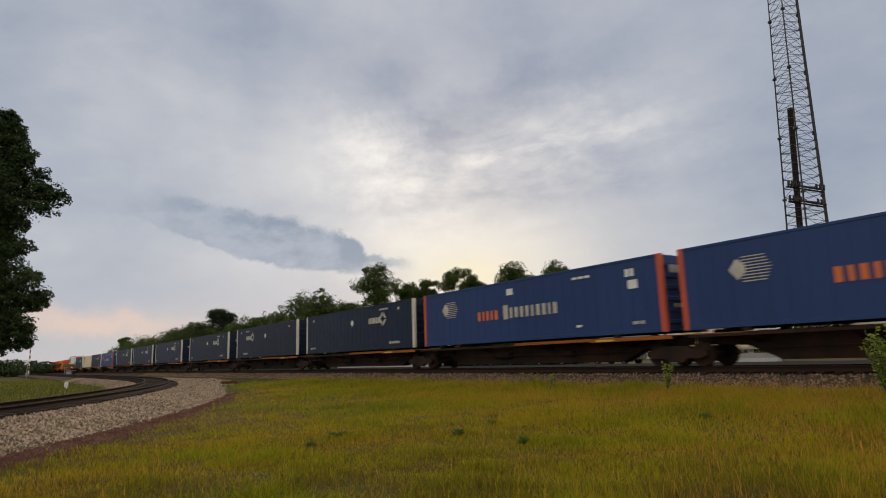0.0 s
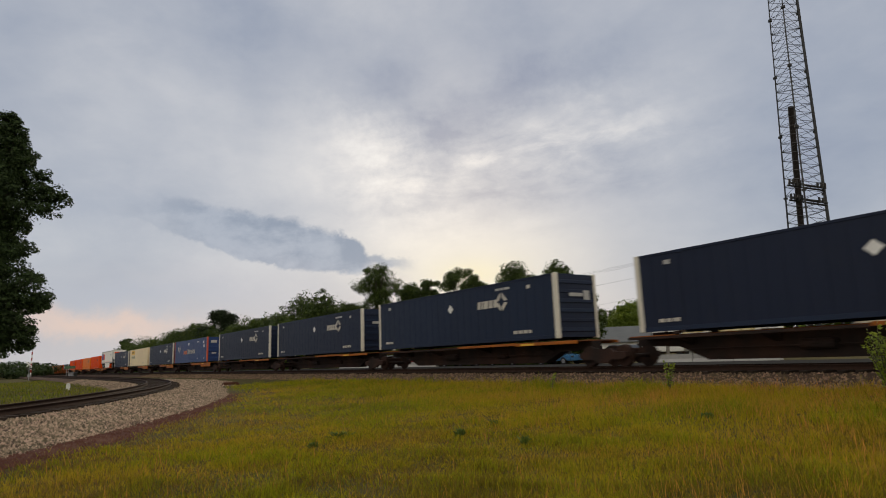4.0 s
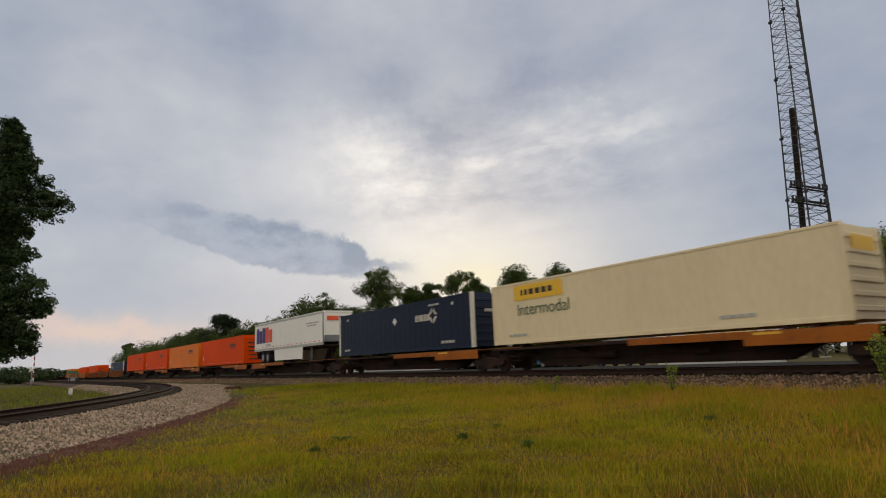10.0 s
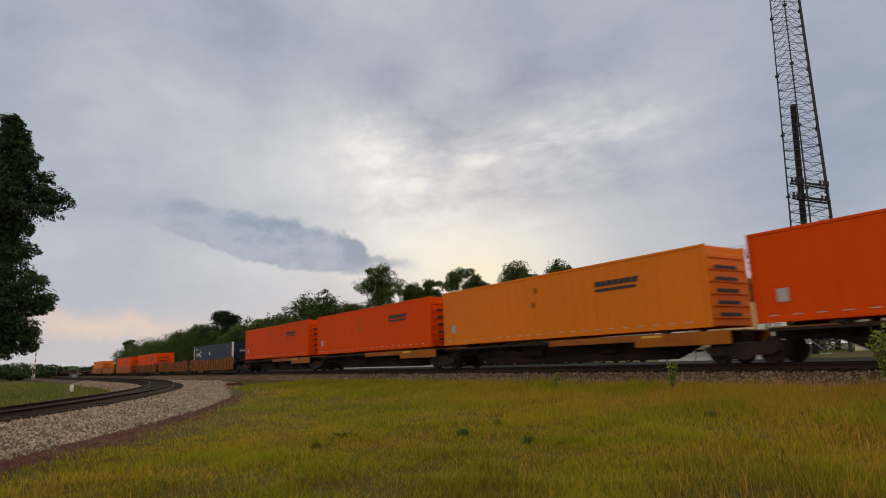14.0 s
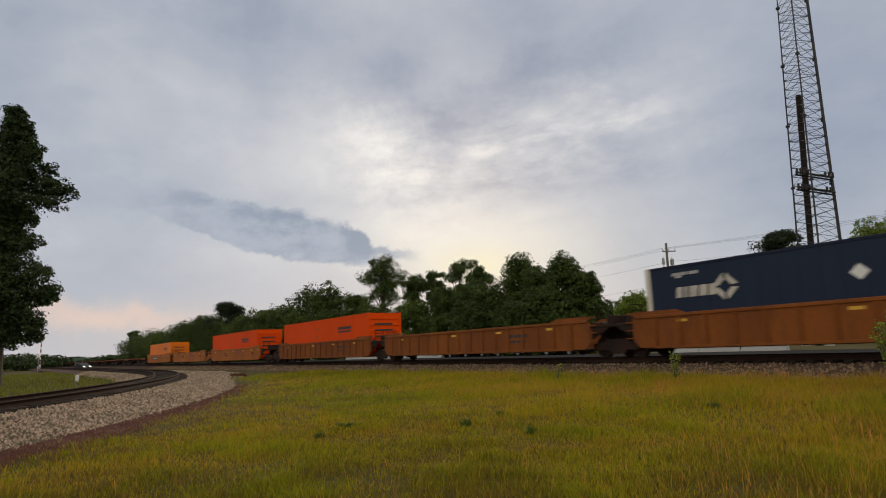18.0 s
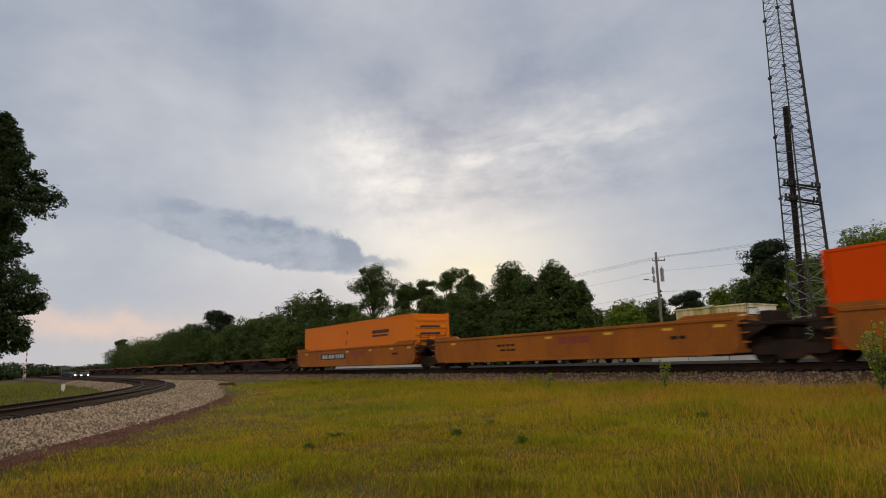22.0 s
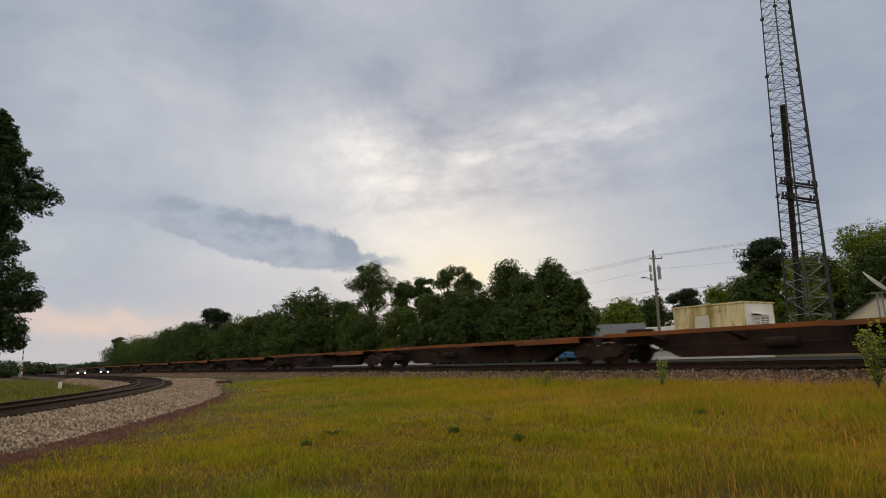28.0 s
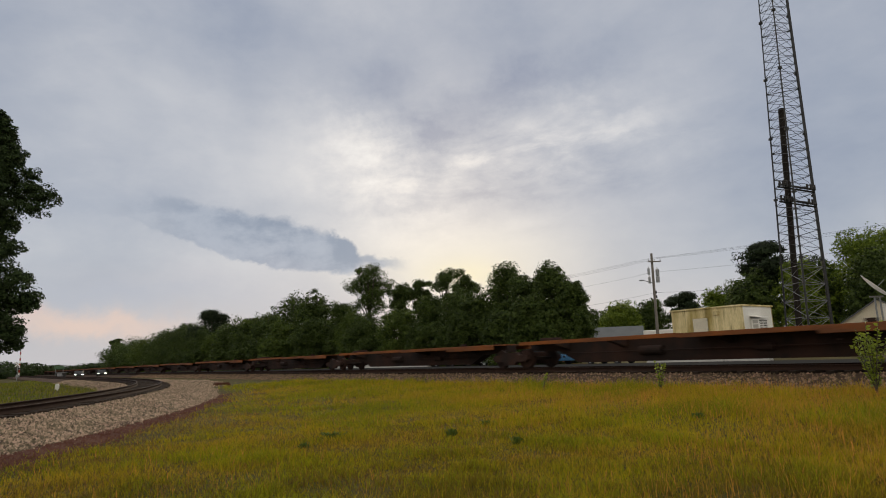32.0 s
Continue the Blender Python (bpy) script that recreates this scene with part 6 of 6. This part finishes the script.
def make_shelter():
    s = thing("equipment_shelter", "stained cream equipment shelter raised on posts with an air conditioner", "shelter")
    s.matrix_basis = pose(17.9, 46.4, 0, 0, 0, -54.2)
    L, W, z0, z1 = 5.46, 4.2, 1.6, 4.45
    for name, b, mat in (("wall", (0, L, 0, 0.12), "shed_wall"), ("wall", (0, L, W - 0.12, W), "shed_wall"), ("wall", (0, 0.12, 0.12, W - 0.12), "shed_wall"), ("end_wall", (L - 0.12, L, 0.12, W - 0.12), "shed_white")):
        bm = bmesh.new()
        box(bm, *b, z0, z1 - 0.1, 0.01)
        part(name, bm, mat, s)
    bm = bmesh.new()
    box(bm, -0.08, L + 0.08, -0.08, W + 0.08, z1 - 0.12, z1, 0.02)
    part("roof", bm, "shed_wall", s)
    bm = bmesh.new()
    box(bm, -0.02, L + 0.02, -0.02, W + 0.02, z0 - 0.16, z0 + 0.002, 0.02)
    part("floor_slab", bm, "concrete", s)
    for x in (0.4, L / 2, L - 0.4):
        for y in (0.3, W - 0.3):
            bm = bmesh.new()
            box(bm, x - 0.12, x + 0.12, y - 0.12, y + 0.12, 0.3, z0 - 0.15)
            part("support_post", bm, "concrete", s)
    bm = bmesh.new()
    for a in ((1.62, 1.70, -0.05, 0.0, z0 + 0.05, 3.72), (2.88, 2.96, -0.05, 0.0, z0 + 0.05, 3.72), (1.62, 2.96, -0.05, 0.0, 3.72, 3.80)):
        box(bm, *a)
    part("door_frame", bm, "shed_wall", s)
    bm = bmesh.new()
    box(bm, 1.72, 2.86, -0.035, -0.004, z0 + 0.06, 3.70, 0.01)
    door = part("door", bm, "cream", s)
    for z in (2.1, 2.8, 3.5):
        bm = bmesh.new()
        tube(bm, (2.86, -0.05, z), (2.86, -0.05, z + 0.16), 0.03, n=6)
        part("hinge", bm, "galv", door)
    bm = bmesh.new()
    box(bm, 3.4, 3.75, -0.13, 0.0, 3.85, 4.18, 0.02)
    part("wall_box", bm, "shed_wall", s)
    bm = bmesh.new()
    tube(bm, (1.3, -0.05, 3.85), (1.3, -0.05, z0), 0.03, n=6)
    part("conduit", bm, "shed_wall", s)
    # air conditioner on the end, with its hood
    bm = bmesh.new()
    box(bm, L, L + 0.55, 1.0, 2.2, 2.75, 3.45, 0.03)
    ac = part("air_conditioner", bm, "white", s)
    for k in range(2):
        bm = bmesh.new()
        box(bm, L + 0.14, L + 0.50, 0.985, 0.999, 2.82 + 0.31 * k, 3.06 + 0.31 * k)
        part("grille", bm, "mark_grey", ac)
    for k in range(2):
        for q in range(5):
            bm = bmesh.new()
            box(bm, L + 0.551, L + 0.56, 1.08 + 0.56 * k, 1.56 + 0.56 * k, 2.83 + 0.115 * q, 2.885 + 0.115 * q)
            part("louvre", bm, "mark_dark", ac)
    bm = bmesh.new()
    prism(bm, [(L, 3.62), (L + 0.75, 3.50), (L + 0.75, 3.54), (L, 3.68)], "y", 0.85, 2.35)
    part("hood", bm, "shed_white", s)
    # landing with rails by the door
    bm = bmesh.new()
    box(bm, 1.2, 3.3, -1.3, -0.06, z0 - 0.06, z0, 0.01)
    part("landing", bm, "galv", s)
    for x in (1.22, 2.2, 3.26):
        bm = bmesh.new()
        tube(bm, (x, -1.26, 0.4), (x, -1.26, z0 + 1.05), 0.025, n=6)
        part("rail_post", bm, "galv", s)
    bm = bmesh.new()
    tube(bm, (1.22, -1.26, z0 + 1.05), (3.26, -1.26, z0 + 1.05), 0.025, n=6)
    part("handrail", bm, "galv", s)


make_shelter()


def make_house(name, label, m, L, W, wall_z, ridge_z, wall, roof, windows, z0=0.55, over=0.35):
    h = thing(name, label, "house", "houses beyond the railway")
    h.matrix_basis = m
    for b in ((0, L, 0, 0.2), (0, L, W - 0.2, W), (0, 0.2, 0.2, W - 0.2), (L - 0.2, L, 0.2, W - 0.2)):
        bm = bmesh.new()
        box(bm, *b, z0, wall_z)
        part("wall", bm, wall, h)
    for x0, x1 in ((0, 0.2), (L - 0.2, L)):
        bm = bmesh.new()
        prism(bm, [(0.0, wall_z), (W, wall_z), (W / 2, ridge_z - 0.08)], "x", x0, x1)
        part("gable", bm, wall, h)
    for s in (0, 1):
        bm = bmesh.new()
        pts = [(-over, wall_z - over * (ridge_z - wall_z) / (W / 2)), (W / 2, ridge_z), (W / 2, ridge_z + 0.1), (-over, wall_z + 0.1 - over * (ridge_z - wall_z) / (W / 2))]
        if s:
            pts = [(W - a, b) for a, b in pts]
        prism(bm, pts, "x", -over, L + over)
        part("roof", bm, roof, h)
    for x, y in windows:
        bm = bmesh.new()
        for a in ((x, x + 0.08), (x + 0.92, x + 1.0)):
            box(bm, a[0], a[1], -0.05, -0.003, y, y + 1.2)
        box(bm, x + 0.08, x + 0.92, -0.05, -0.003, y, y + 0.08)
        box(bm, x + 0.08, x + 0.92, -0.05, -0.003, y + 1.12, y + 1.2)
        fr = part("window_frame", bm, "white", h)
        bm = bmesh.new()
        box(bm, x + 0.08, x + 0.92, -0.03, -0.006, y + 0.08, y + 1.12)
        part("pane", bm, "glass_dark", fr)
    return h


make_house("house", "low white house with a grey metal roof", pose(18.2, 80, 0, 0, 0, -16), 8.2, 6.5, 2.9, 4.75, "white", "roof_metal", ((1.2, 1.3), (3.6, 1.3), (6.0, 1.3)))
make_house("house", "cream gabled house with a grey roof", pose(48.2, 59.8, 0, 0, 0, 54), 9.0, 7.6, 3.3, 5.9, "cream", "roof_metal", ((1.2, 1.4), (4.0, 1.4), (6.6, 1.4)))
make_house("workshop", "long low red-brick workshop with a flat-pitched roof", pose(7.5, 78, 0, 0, 0, -40), 9.0, 6.0, 2.3, 2.9, "brick_red", "roof_metal", ((1.0, 0.9), (3.4, 0.9)))


def make_camper():
    c = thing("box_trailer", "white box trailer parked by the houses", "trailer")
    c.matrix_basis = pose(25.8, 76.5, 0.6, 0, 0, -28)
    bm = bmesh.new()
    box(bm, 0, 7.6, 0, 2.3, 0.75, 3.45, 0.08)
    part("body", bm, "white", c)
    bm = bmesh.new()
    box(bm, -0.02, 7.62, -0.015, 2.315, 1.5, 1.62)
    part("stripe", bm, "car_blue", c)
    for x in (2.9, 3.9):
        for y in (0.12, 2.18):
            bm = bmesh.new()
            tube(bm, (x, y - 0.1, 0.36), (x, y + 0.1, 0.36), 0.36, n=16)
            part("wheel", bm, "rubber", c)
    bm = bmesh.new()
    box(bm, 0.3, 7.3, 0.4, 1.9, 0.55, 0.76)
    part("chassis", bm, "underframe", c)


make_camper()


def make_dish():
    d = thing("satellite_dish", "large white satellite dish seen edge-on on two posts", "dish")
    d.location = (42.3, 58.2, 0.5)
    bm = bmesh.new()
    n, rings = 24, 5
    q = pose(0, 0, 6.1, 0, 0, 0) @ pose(0, 0, 0, 0, 46, -38)
    grid = []
    for k in range(rings + 1):
        r = 1.75 * k / rings
        grid.append([bm.verts.new(q @ Vector((r * math.cos(2 * math.pi * i / n), r * math.sin(2 * math.pi * i / n), 0.10 * r * r))) for i in range(n)])
    for a, b in zip(grid[:-1], grid[1:]):
        for i in range(n):
            bm.faces.new((a[i], a[(i + 1) % n], b[(i + 1) % n], b[i]))
    ret = bmesh.ops.solidify(bm, geom=list(bm.faces), thickness=0.06)
    part("reflector", bm, "white", d, smooth=True)
    for x in (-0.15, 0.35):
        bm = bmesh.new()
        tube(bm, (x, 0, 0), (x, 0, 5.4), 0.08, n=8)
        part("post", bm, "galv", d)
    bm = bmesh.new()
    box(bm, -0.6, 0.7, -0.1, 0.1, 5.3, 5.45, 0.02)
    part("crossbar", bm, "galv", d)
    bm = bmesh.new()
    tube(bm, q @ Vector((0, 0, 0.1)), q @ Vector((0, 0, 1.2)), 0.04, n=6)
    part("feed_arm", bm, "galv", d)


make_dish()


def make_sign_board():
    s = thing("sign_board", "white notice board with dark writing on a post", "sign")
    s.matrix_basis = pose(43.4, 57.5, 0.55, 0, 0, -37)
    bm = bmesh.new()
    box(bm, -0.9, 0.9, -0.04, 0.04, 3.1, 4.6, 0.01)
    part("board", bm, "white", s)
    for k, ws in enumerate(((0.28, 0.26, 0.3), (0.3, 0.2, 0.28), (0.3, 0.22, 0.3))):
        bm = bmesh.new()
        x = -0.62
        for w in ws:
            box(bm, x, x + w, -0.052, -0.042, 4.15 - 0.42 * k, 4.42 - 0.42 * k)
            x += w + 0.1
        part("writing", bm, "mark_dark", s)
    for x in (-0.7, 0.7):
        bm = bmesh.new()
        box(bm, x - 0.06, x + 0.06, 0.042, 0.14, 0, 4.5)
        part("post", bm, "pole_wood", s)


make_sign_board()


def make_car(paint, label, m, lights=False):
    c = thing("car", label, "car", "parked cars beyond the railway")
    c.matrix_basis = m
    bm = bmesh.new()
    prism(bm, [(-2.2, 0.35), (2.2, 0.35), (2.25, 0.75), (1.2, 0.92), (-1.95, 0.98), (-2.25, 0.8)], "y", -0.88, 0.88)
    bmesh.ops.bevel(bm, geom=list(bm.edges), offset=0.06, segments=2, affect="EDGES")
    part("body", bm, paint, c)
    bm = bmesh.new()
    prism(bm, [(-1.85, 0.97), (1.15, 0.92), (0.45, 1.42), (-1.35, 1.45)], "y", -0.76, 0.76)
    bmesh.ops.bevel(bm, geom=list(bm.edges), offset=0.05, segments=1, affect="EDGES")
    part("cabin", bm, "glass_dark", c)
    bm = bmesh.new()
    box(bm, -1.3, 0.42, -0.72, 0.72, 1.42, 1.49, 0.02)
    part("roof", bm, paint, c)
    for x in (-1.4, 1.4):
        for s in (-1, 1):
            bm = bmesh.new()
            tube(bm, (x, s * 0.7, 0.33), (x, s * 0.9, 0.33), 0.33, n=16)
            w = part("wheel", bm, "rubber", c)
            bm = bmesh.new()
            tube(bm, (x, s * 0.89, 0.33), (x, s * 0.91, 0.33), 0.2, n=12)
            part("rim", bm, "galv", w)
    for s in (-1, 1):
        bm = bmesh.new()
        box(bm, 2.2, 2.27, s * 0.62 - 0.16, s * 0.62 + 0.16, 0.62, 0.76, 0.02)
        part("headlight", bm, "lamp" if lights else "glass_dark", c, "headlight that is on" if lights else "")
    return c


def make_barrier(s0, s1, off, label):
    """A row of low white concrete wall pieces along the road."""
    b = thing("road_barrier", label, "barrier", "barriers by the road")
    bm = bmesh.new()
    prism(bm, [(-0.30, 0), (0.30, 0), (0.24, 0.12), (0.10, 0.30), (0.08, 0.62), (-0.08, 0.62), (-0.10, 0.30), (-0.24, 0.12)], "x", 0.02, 2.98)
    me = finish(bm, "barrier_piece")
    me.materials.append(MAT["concrete"])
    s = s0
    while s > s1:
        x, y = beyond(s, off)
        ob = part("barrier_piece", me, "concrete", b)
        ob.matrix_basis = pose(x, y, 0.6, 0, 0, math.degrees(main_heading(s)) + 180)
        s -= 3.0


make_barrier(-58, -82, 18.6, "low white concrete barrier beyond the road")
make_barrier(-20, -26.5, 18.2, "low white concrete barrier by the shelter")


ARRIVALS = []


def make_cars():
    for s, off, turn, paint, label in ((-47, 19.5, 3, "car_white", "white car parked beyond the railway"), (-52.5, 19.6, 0, "car_grey", "grey car parked beyond the railway"), (-58, 19.4, 182, "car_white", "white car parked beyond the railway"),
                                       (-63, 19.6, 1, "car_red", "dark red car parked beyond the railway"), (-69, 19.5, 180, "car_white", "white car parked beyond the railway"), (-40, 19.3, 0, "car_blue", "blue car parked beyond the railway"), (-33.5, 19.5, 178, "car_grey", "grey car parked beyond the railway")):
        x, y = beyond(s, off)
        make_car(paint, label, pose(x, y, float(ground_z(x, y)[0]), 0, 0, math.degrees(main_heading(s)) + turn))
    for x, y, t in ((-73.6, 129.8, 19.0), (-69.6, 131.0, 23.5)):
        z = float(ground_z(x, y)[0])
        car = make_car("rubber", "distant dark car at the crossing with its headlights on", pose(x - 45, y - 2, z, 0, 0, 0), True)
        ARRIVALS.append((car, [(0.0, pose(x - 70, y - 2, z)), (t - 5.5, pose(x - 70, y - 2, z)), (t - 2.0, pose(x - 14, y - 0.5, z, 0, 0, -12)), (t, pose(x, y, z, 0, 0, -60)), (32.0, pose(x, y, z, 0, 0, -60))]))


make_cars()


def make_crossing():
    # red and white gate with its mast, by the road crossing
    g = thing("crossing_gate", "railway crossing signal with a raised red and white gate", "crossing gate")
    x, y = -87.0, 131.0
    g.location = (x, y, float(ground_z(x, y)[0]))
    bm = bmesh.new()
    tube(bm, (0, 0, 0), (0, 0, 3.6), 0.07, n=8)
    part("mast", bm, "galv", g)
    for k in range(8):
        bm = bmesh.new()
        box(bm, 0.26, 0.50, -0.03, 0.03, 0.9 + k * 0.62, 0.9 + (k + 1) * 0.62)
        part("arm_piece", bm, "car_red" if k % 2 else "white", g)
    bm = bmesh.new()
    box(bm, -0.15, 0.45, -0.2, 0.2, 0.6, 1.15, 0.02)
    part("gate_machine", bm, "galv", g)
    for s in (-1, 1):
        bm = bmesh.new()
        box(bm, -0.75, 0.75, -0.05, -0.03, -0.11, 0.11, 0, pose(0, -0.05 * s - 0.06, 3.3) @ pose(0, 0, 0, 0, 40 * s, 0))
        part("crossbuck_board", bm, "white", g)
        bm = bmesh.new()
        tube(bm, (s * 0.38, -0.12, 2.4), (s * 0.38, -0.02, 2.4), 0.2, n=14)
        part("signal_lamp", bm, "mark_dark", g)
    c = thing("signal_cabinet", "grey steel signal cabinet beside the crossing", "cabinet")
    x, y = -79.7, 134
    c.location = (x, y, float(ground_z(x, y)[0]))
    bm = bmesh.new()
    box(bm, -0.8, 0.8, -0.6, 0.6, 0.2, 1.2, 0.04)
    part("housing", bm, "mast_steel", c)
    bm = bmesh.new()
    box(bm, -0.9, 0.9, -0.7, 0.7, 1.2, 1.28, 0.03)
    part("roof", bm, "galv", c)
    bm = bmesh.new()
    box(bm, -0.95, 0.95, -0.65, 0.65, 0, 0.2)
    part("plinth", bm, "concrete", c)
    bm = bmesh.new()
    box(bm, -0.5, 0.5, -0.63, -0.6, 0.3, 1.1)
    part("door", bm, "galv", c)
    s = thing("road_sign", "small green road sign on two posts", "sign")
    x, y = -79.0, 132
    s.location = (x, y, float(ground_z(x, y)[0]))
    bm = bmesh.new()
    box(bm, -1.1, 1.1, -0.03, 0.03, 2.0, 2.6)
    part("board", bm, "mark_green", s)
    for k in (-0.8, 0.8):
        bm = bmesh.new()
        tube(bm, (k, 0.07, 0), (k, 0.07, 2.55), 0.05, n=6)
        part("post", bm, "galv", s)


make_crossing()


def make_marker(x, y, h, label):
    bm = bmesh.new()
    prism(bm, [(-0.12, 0), (0.12, 0), (0.12, h - 0.12), (0.06, h), (-0.06, h), (-0.12, h - 0.12)], "y", -0.1, 0.1)
    ob = thing("marker_post", label, "marker post", "marker posts", bm=bm, mat="white")
    ob.location = (x, y, float(ground_z(x, y)[0]) - 0.05)


make_marker(-31.9, 53.2, 0.62, "short white marker post in the grass by the branch line")


# ---- low plants and litter in the meadow ----
def make_sapling(x, y, h, seed, stems, label):
    rng = np.random.default_rng(seed)
    b = thing("sapling", label, "sapling", "saplings by the railway")
    b.location = (x, y, float(ground_z(x, y)[0]) - 0.03)
    lv, lt, n = [], [], 0
    for k in range(stems):
        bm = bmesh.new()
        a, out = rng.uniform(0, 6.28), rng.uniform(0.1, 0.42) * h * 0.6
        hh = h * rng.uniform(0.65, 1.0)
        pts = [Vector((out * (t ** 1.5) * math.cos(a) + rng.normal() * 0.01, out * (t ** 1.5) * math.sin(a), hh * t)) for t in np.linspace(0, 1, 7)]
        rings = [[bm.verts.new(p + Vector((math.cos(1.257 * q), math.sin(1.257 * q), 0)) * (0.012 * (1 - i / 7) * h / 1.5 + 0.003)) for q in range(5)] for i, p in enumerate(pts)]
        for lo, hi in zip(rings[:-1], rings[1:]):
            for q in range(5):
                bm.faces.new((lo[q], lo[(q + 1) % 5], hi[(q + 1) % 5], hi[q]))
        part("stem", bm, "bark", b)
        for i in range(int(30 * h)):
            t = rng.uniform(0.22, 1.0)
            j = min(5, int(t * 6))
            p = pts[j].lerp(pts[j + 1], t * 6 - j)
            w = rng.normal(size=3)
            w[2] = abs(w[2]) * 0.5
            w /= np.linalg.norm(w)
            ln, wd = rng.uniform(0.06, 0.13), rng.uniform(0.018, 0.034)
            side = np.cross(w, rng.normal(size=3))
            side /= np.linalg.norm(side)
            q = np.array(p)
            lv += [q, q + w * ln * 0.5 + side * wd, q + w * ln, q + w * ln * 0.5 - side * wd]
            lt += [(n, n + 1, n + 2), (n, n + 2, n + 3)]
            n += 4
    part("foliage", np_mesh("foliage", lv, lt), "shrub", b)


make_sapling(10.0, 14.2, 1.75, 1, 13, "leafy young sapling beside the railway")
make_sapling(10.5, 13.8, 1.25, 2, 9, "leafy young sapling beside the railway")
make_sapling(6.75, 18.9, 1.0, 3, 5, "small thin sapling beside the railway")
make_sapling(3.7, 21.8, 0.7, 4, 3, "small thin sapling beside the railway")


def make_weed(x, y, r, h, seed):
    rng = np.random.default_rng(seed)
    n = 90
    a, t = rng.uniform(0, 6.28, n), rng.random(n)
    bx, by = rng.normal(0, r * 0.35, n), rng.normal(0, r * 0.2, n)
    tip = np.stack([bx + np.cos(a) * r * t, by + np.sin(a) * r * 0.7 * t, h * rng.uniform(0.4, 1.0, n)], 1)
    foot = np.stack([bx * 0.6, by * 0.6, np.zeros(n)], 1)
    side = np.stack([-np.sin(a), np.cos(a), np.zeros(n)], 1) * rng.uniform(0.008, 0.02, n)[:, None]
    mid = foot * 0.4 + tip * 0.6 + np.array([0, 0, h * 0.15])
    v = np.stack([foot, mid + side, tip, mid - side], 1)
    tr = np.array([(0, 1, 2), (0, 2, 3)])[None] + (np.arange(n) * 4)[:, None, None]
    ob = thing("weed", "dark green broad-leaved weed clump in the grass", "weed", "weeds in the meadow", bm=np_mesh("weed", v.reshape(-1, 3), tr.reshape(-1, 3)), mat="weed")
    ob.location = (x, y, float(ground_z(x, y)[0]) - 0.02)


for k, (x, y, r, h) in enumerate(((-2.05, 12.3, 0.24, 0.17), (0.25, 11.9, 0.10, 0.19), (1.05, 13.6, 0.13, 0.18), (1.3, 10.6, 0.10, 0.18), (5.1, 12.4, 0.14, 0.17), (-2.35, 11.2, 0.09, 0.15))):
    make_weed(x, y, r, h, 50 + k)


def make_debris():
    rng = np.random.default_rng(9)
    for x, y, s, mat, label in ((-17.0, 42.5, 0.30, "mark_dark", "dark scrap of iron lying on the crushed stone"), (-15.2, 44.5, 0.34, "dirt", "brown lump of old wood by the crushed stone"), (11.2, 17.4, 0.22, "dirt", "brown lump of old wood by the crushed stone")):
        bm = bmesh.new()
        box(bm, -s * 1.6, s * 1.6, -s * 0.5, s * 0.5, 0, s * 0.7, s * 0.16)
        for v in bm.verts:
            v.co += Vector(rng.normal(0, s * 0.12, 3))
        ob = thing("scrap_piece", label, "scrap", bm=bm, mat=mat)
        ob.matrix_basis = pose(x, y, float(ground_z(x, y)[0]) + 0.0, 4, 3, 30)


make_debris()


motions()
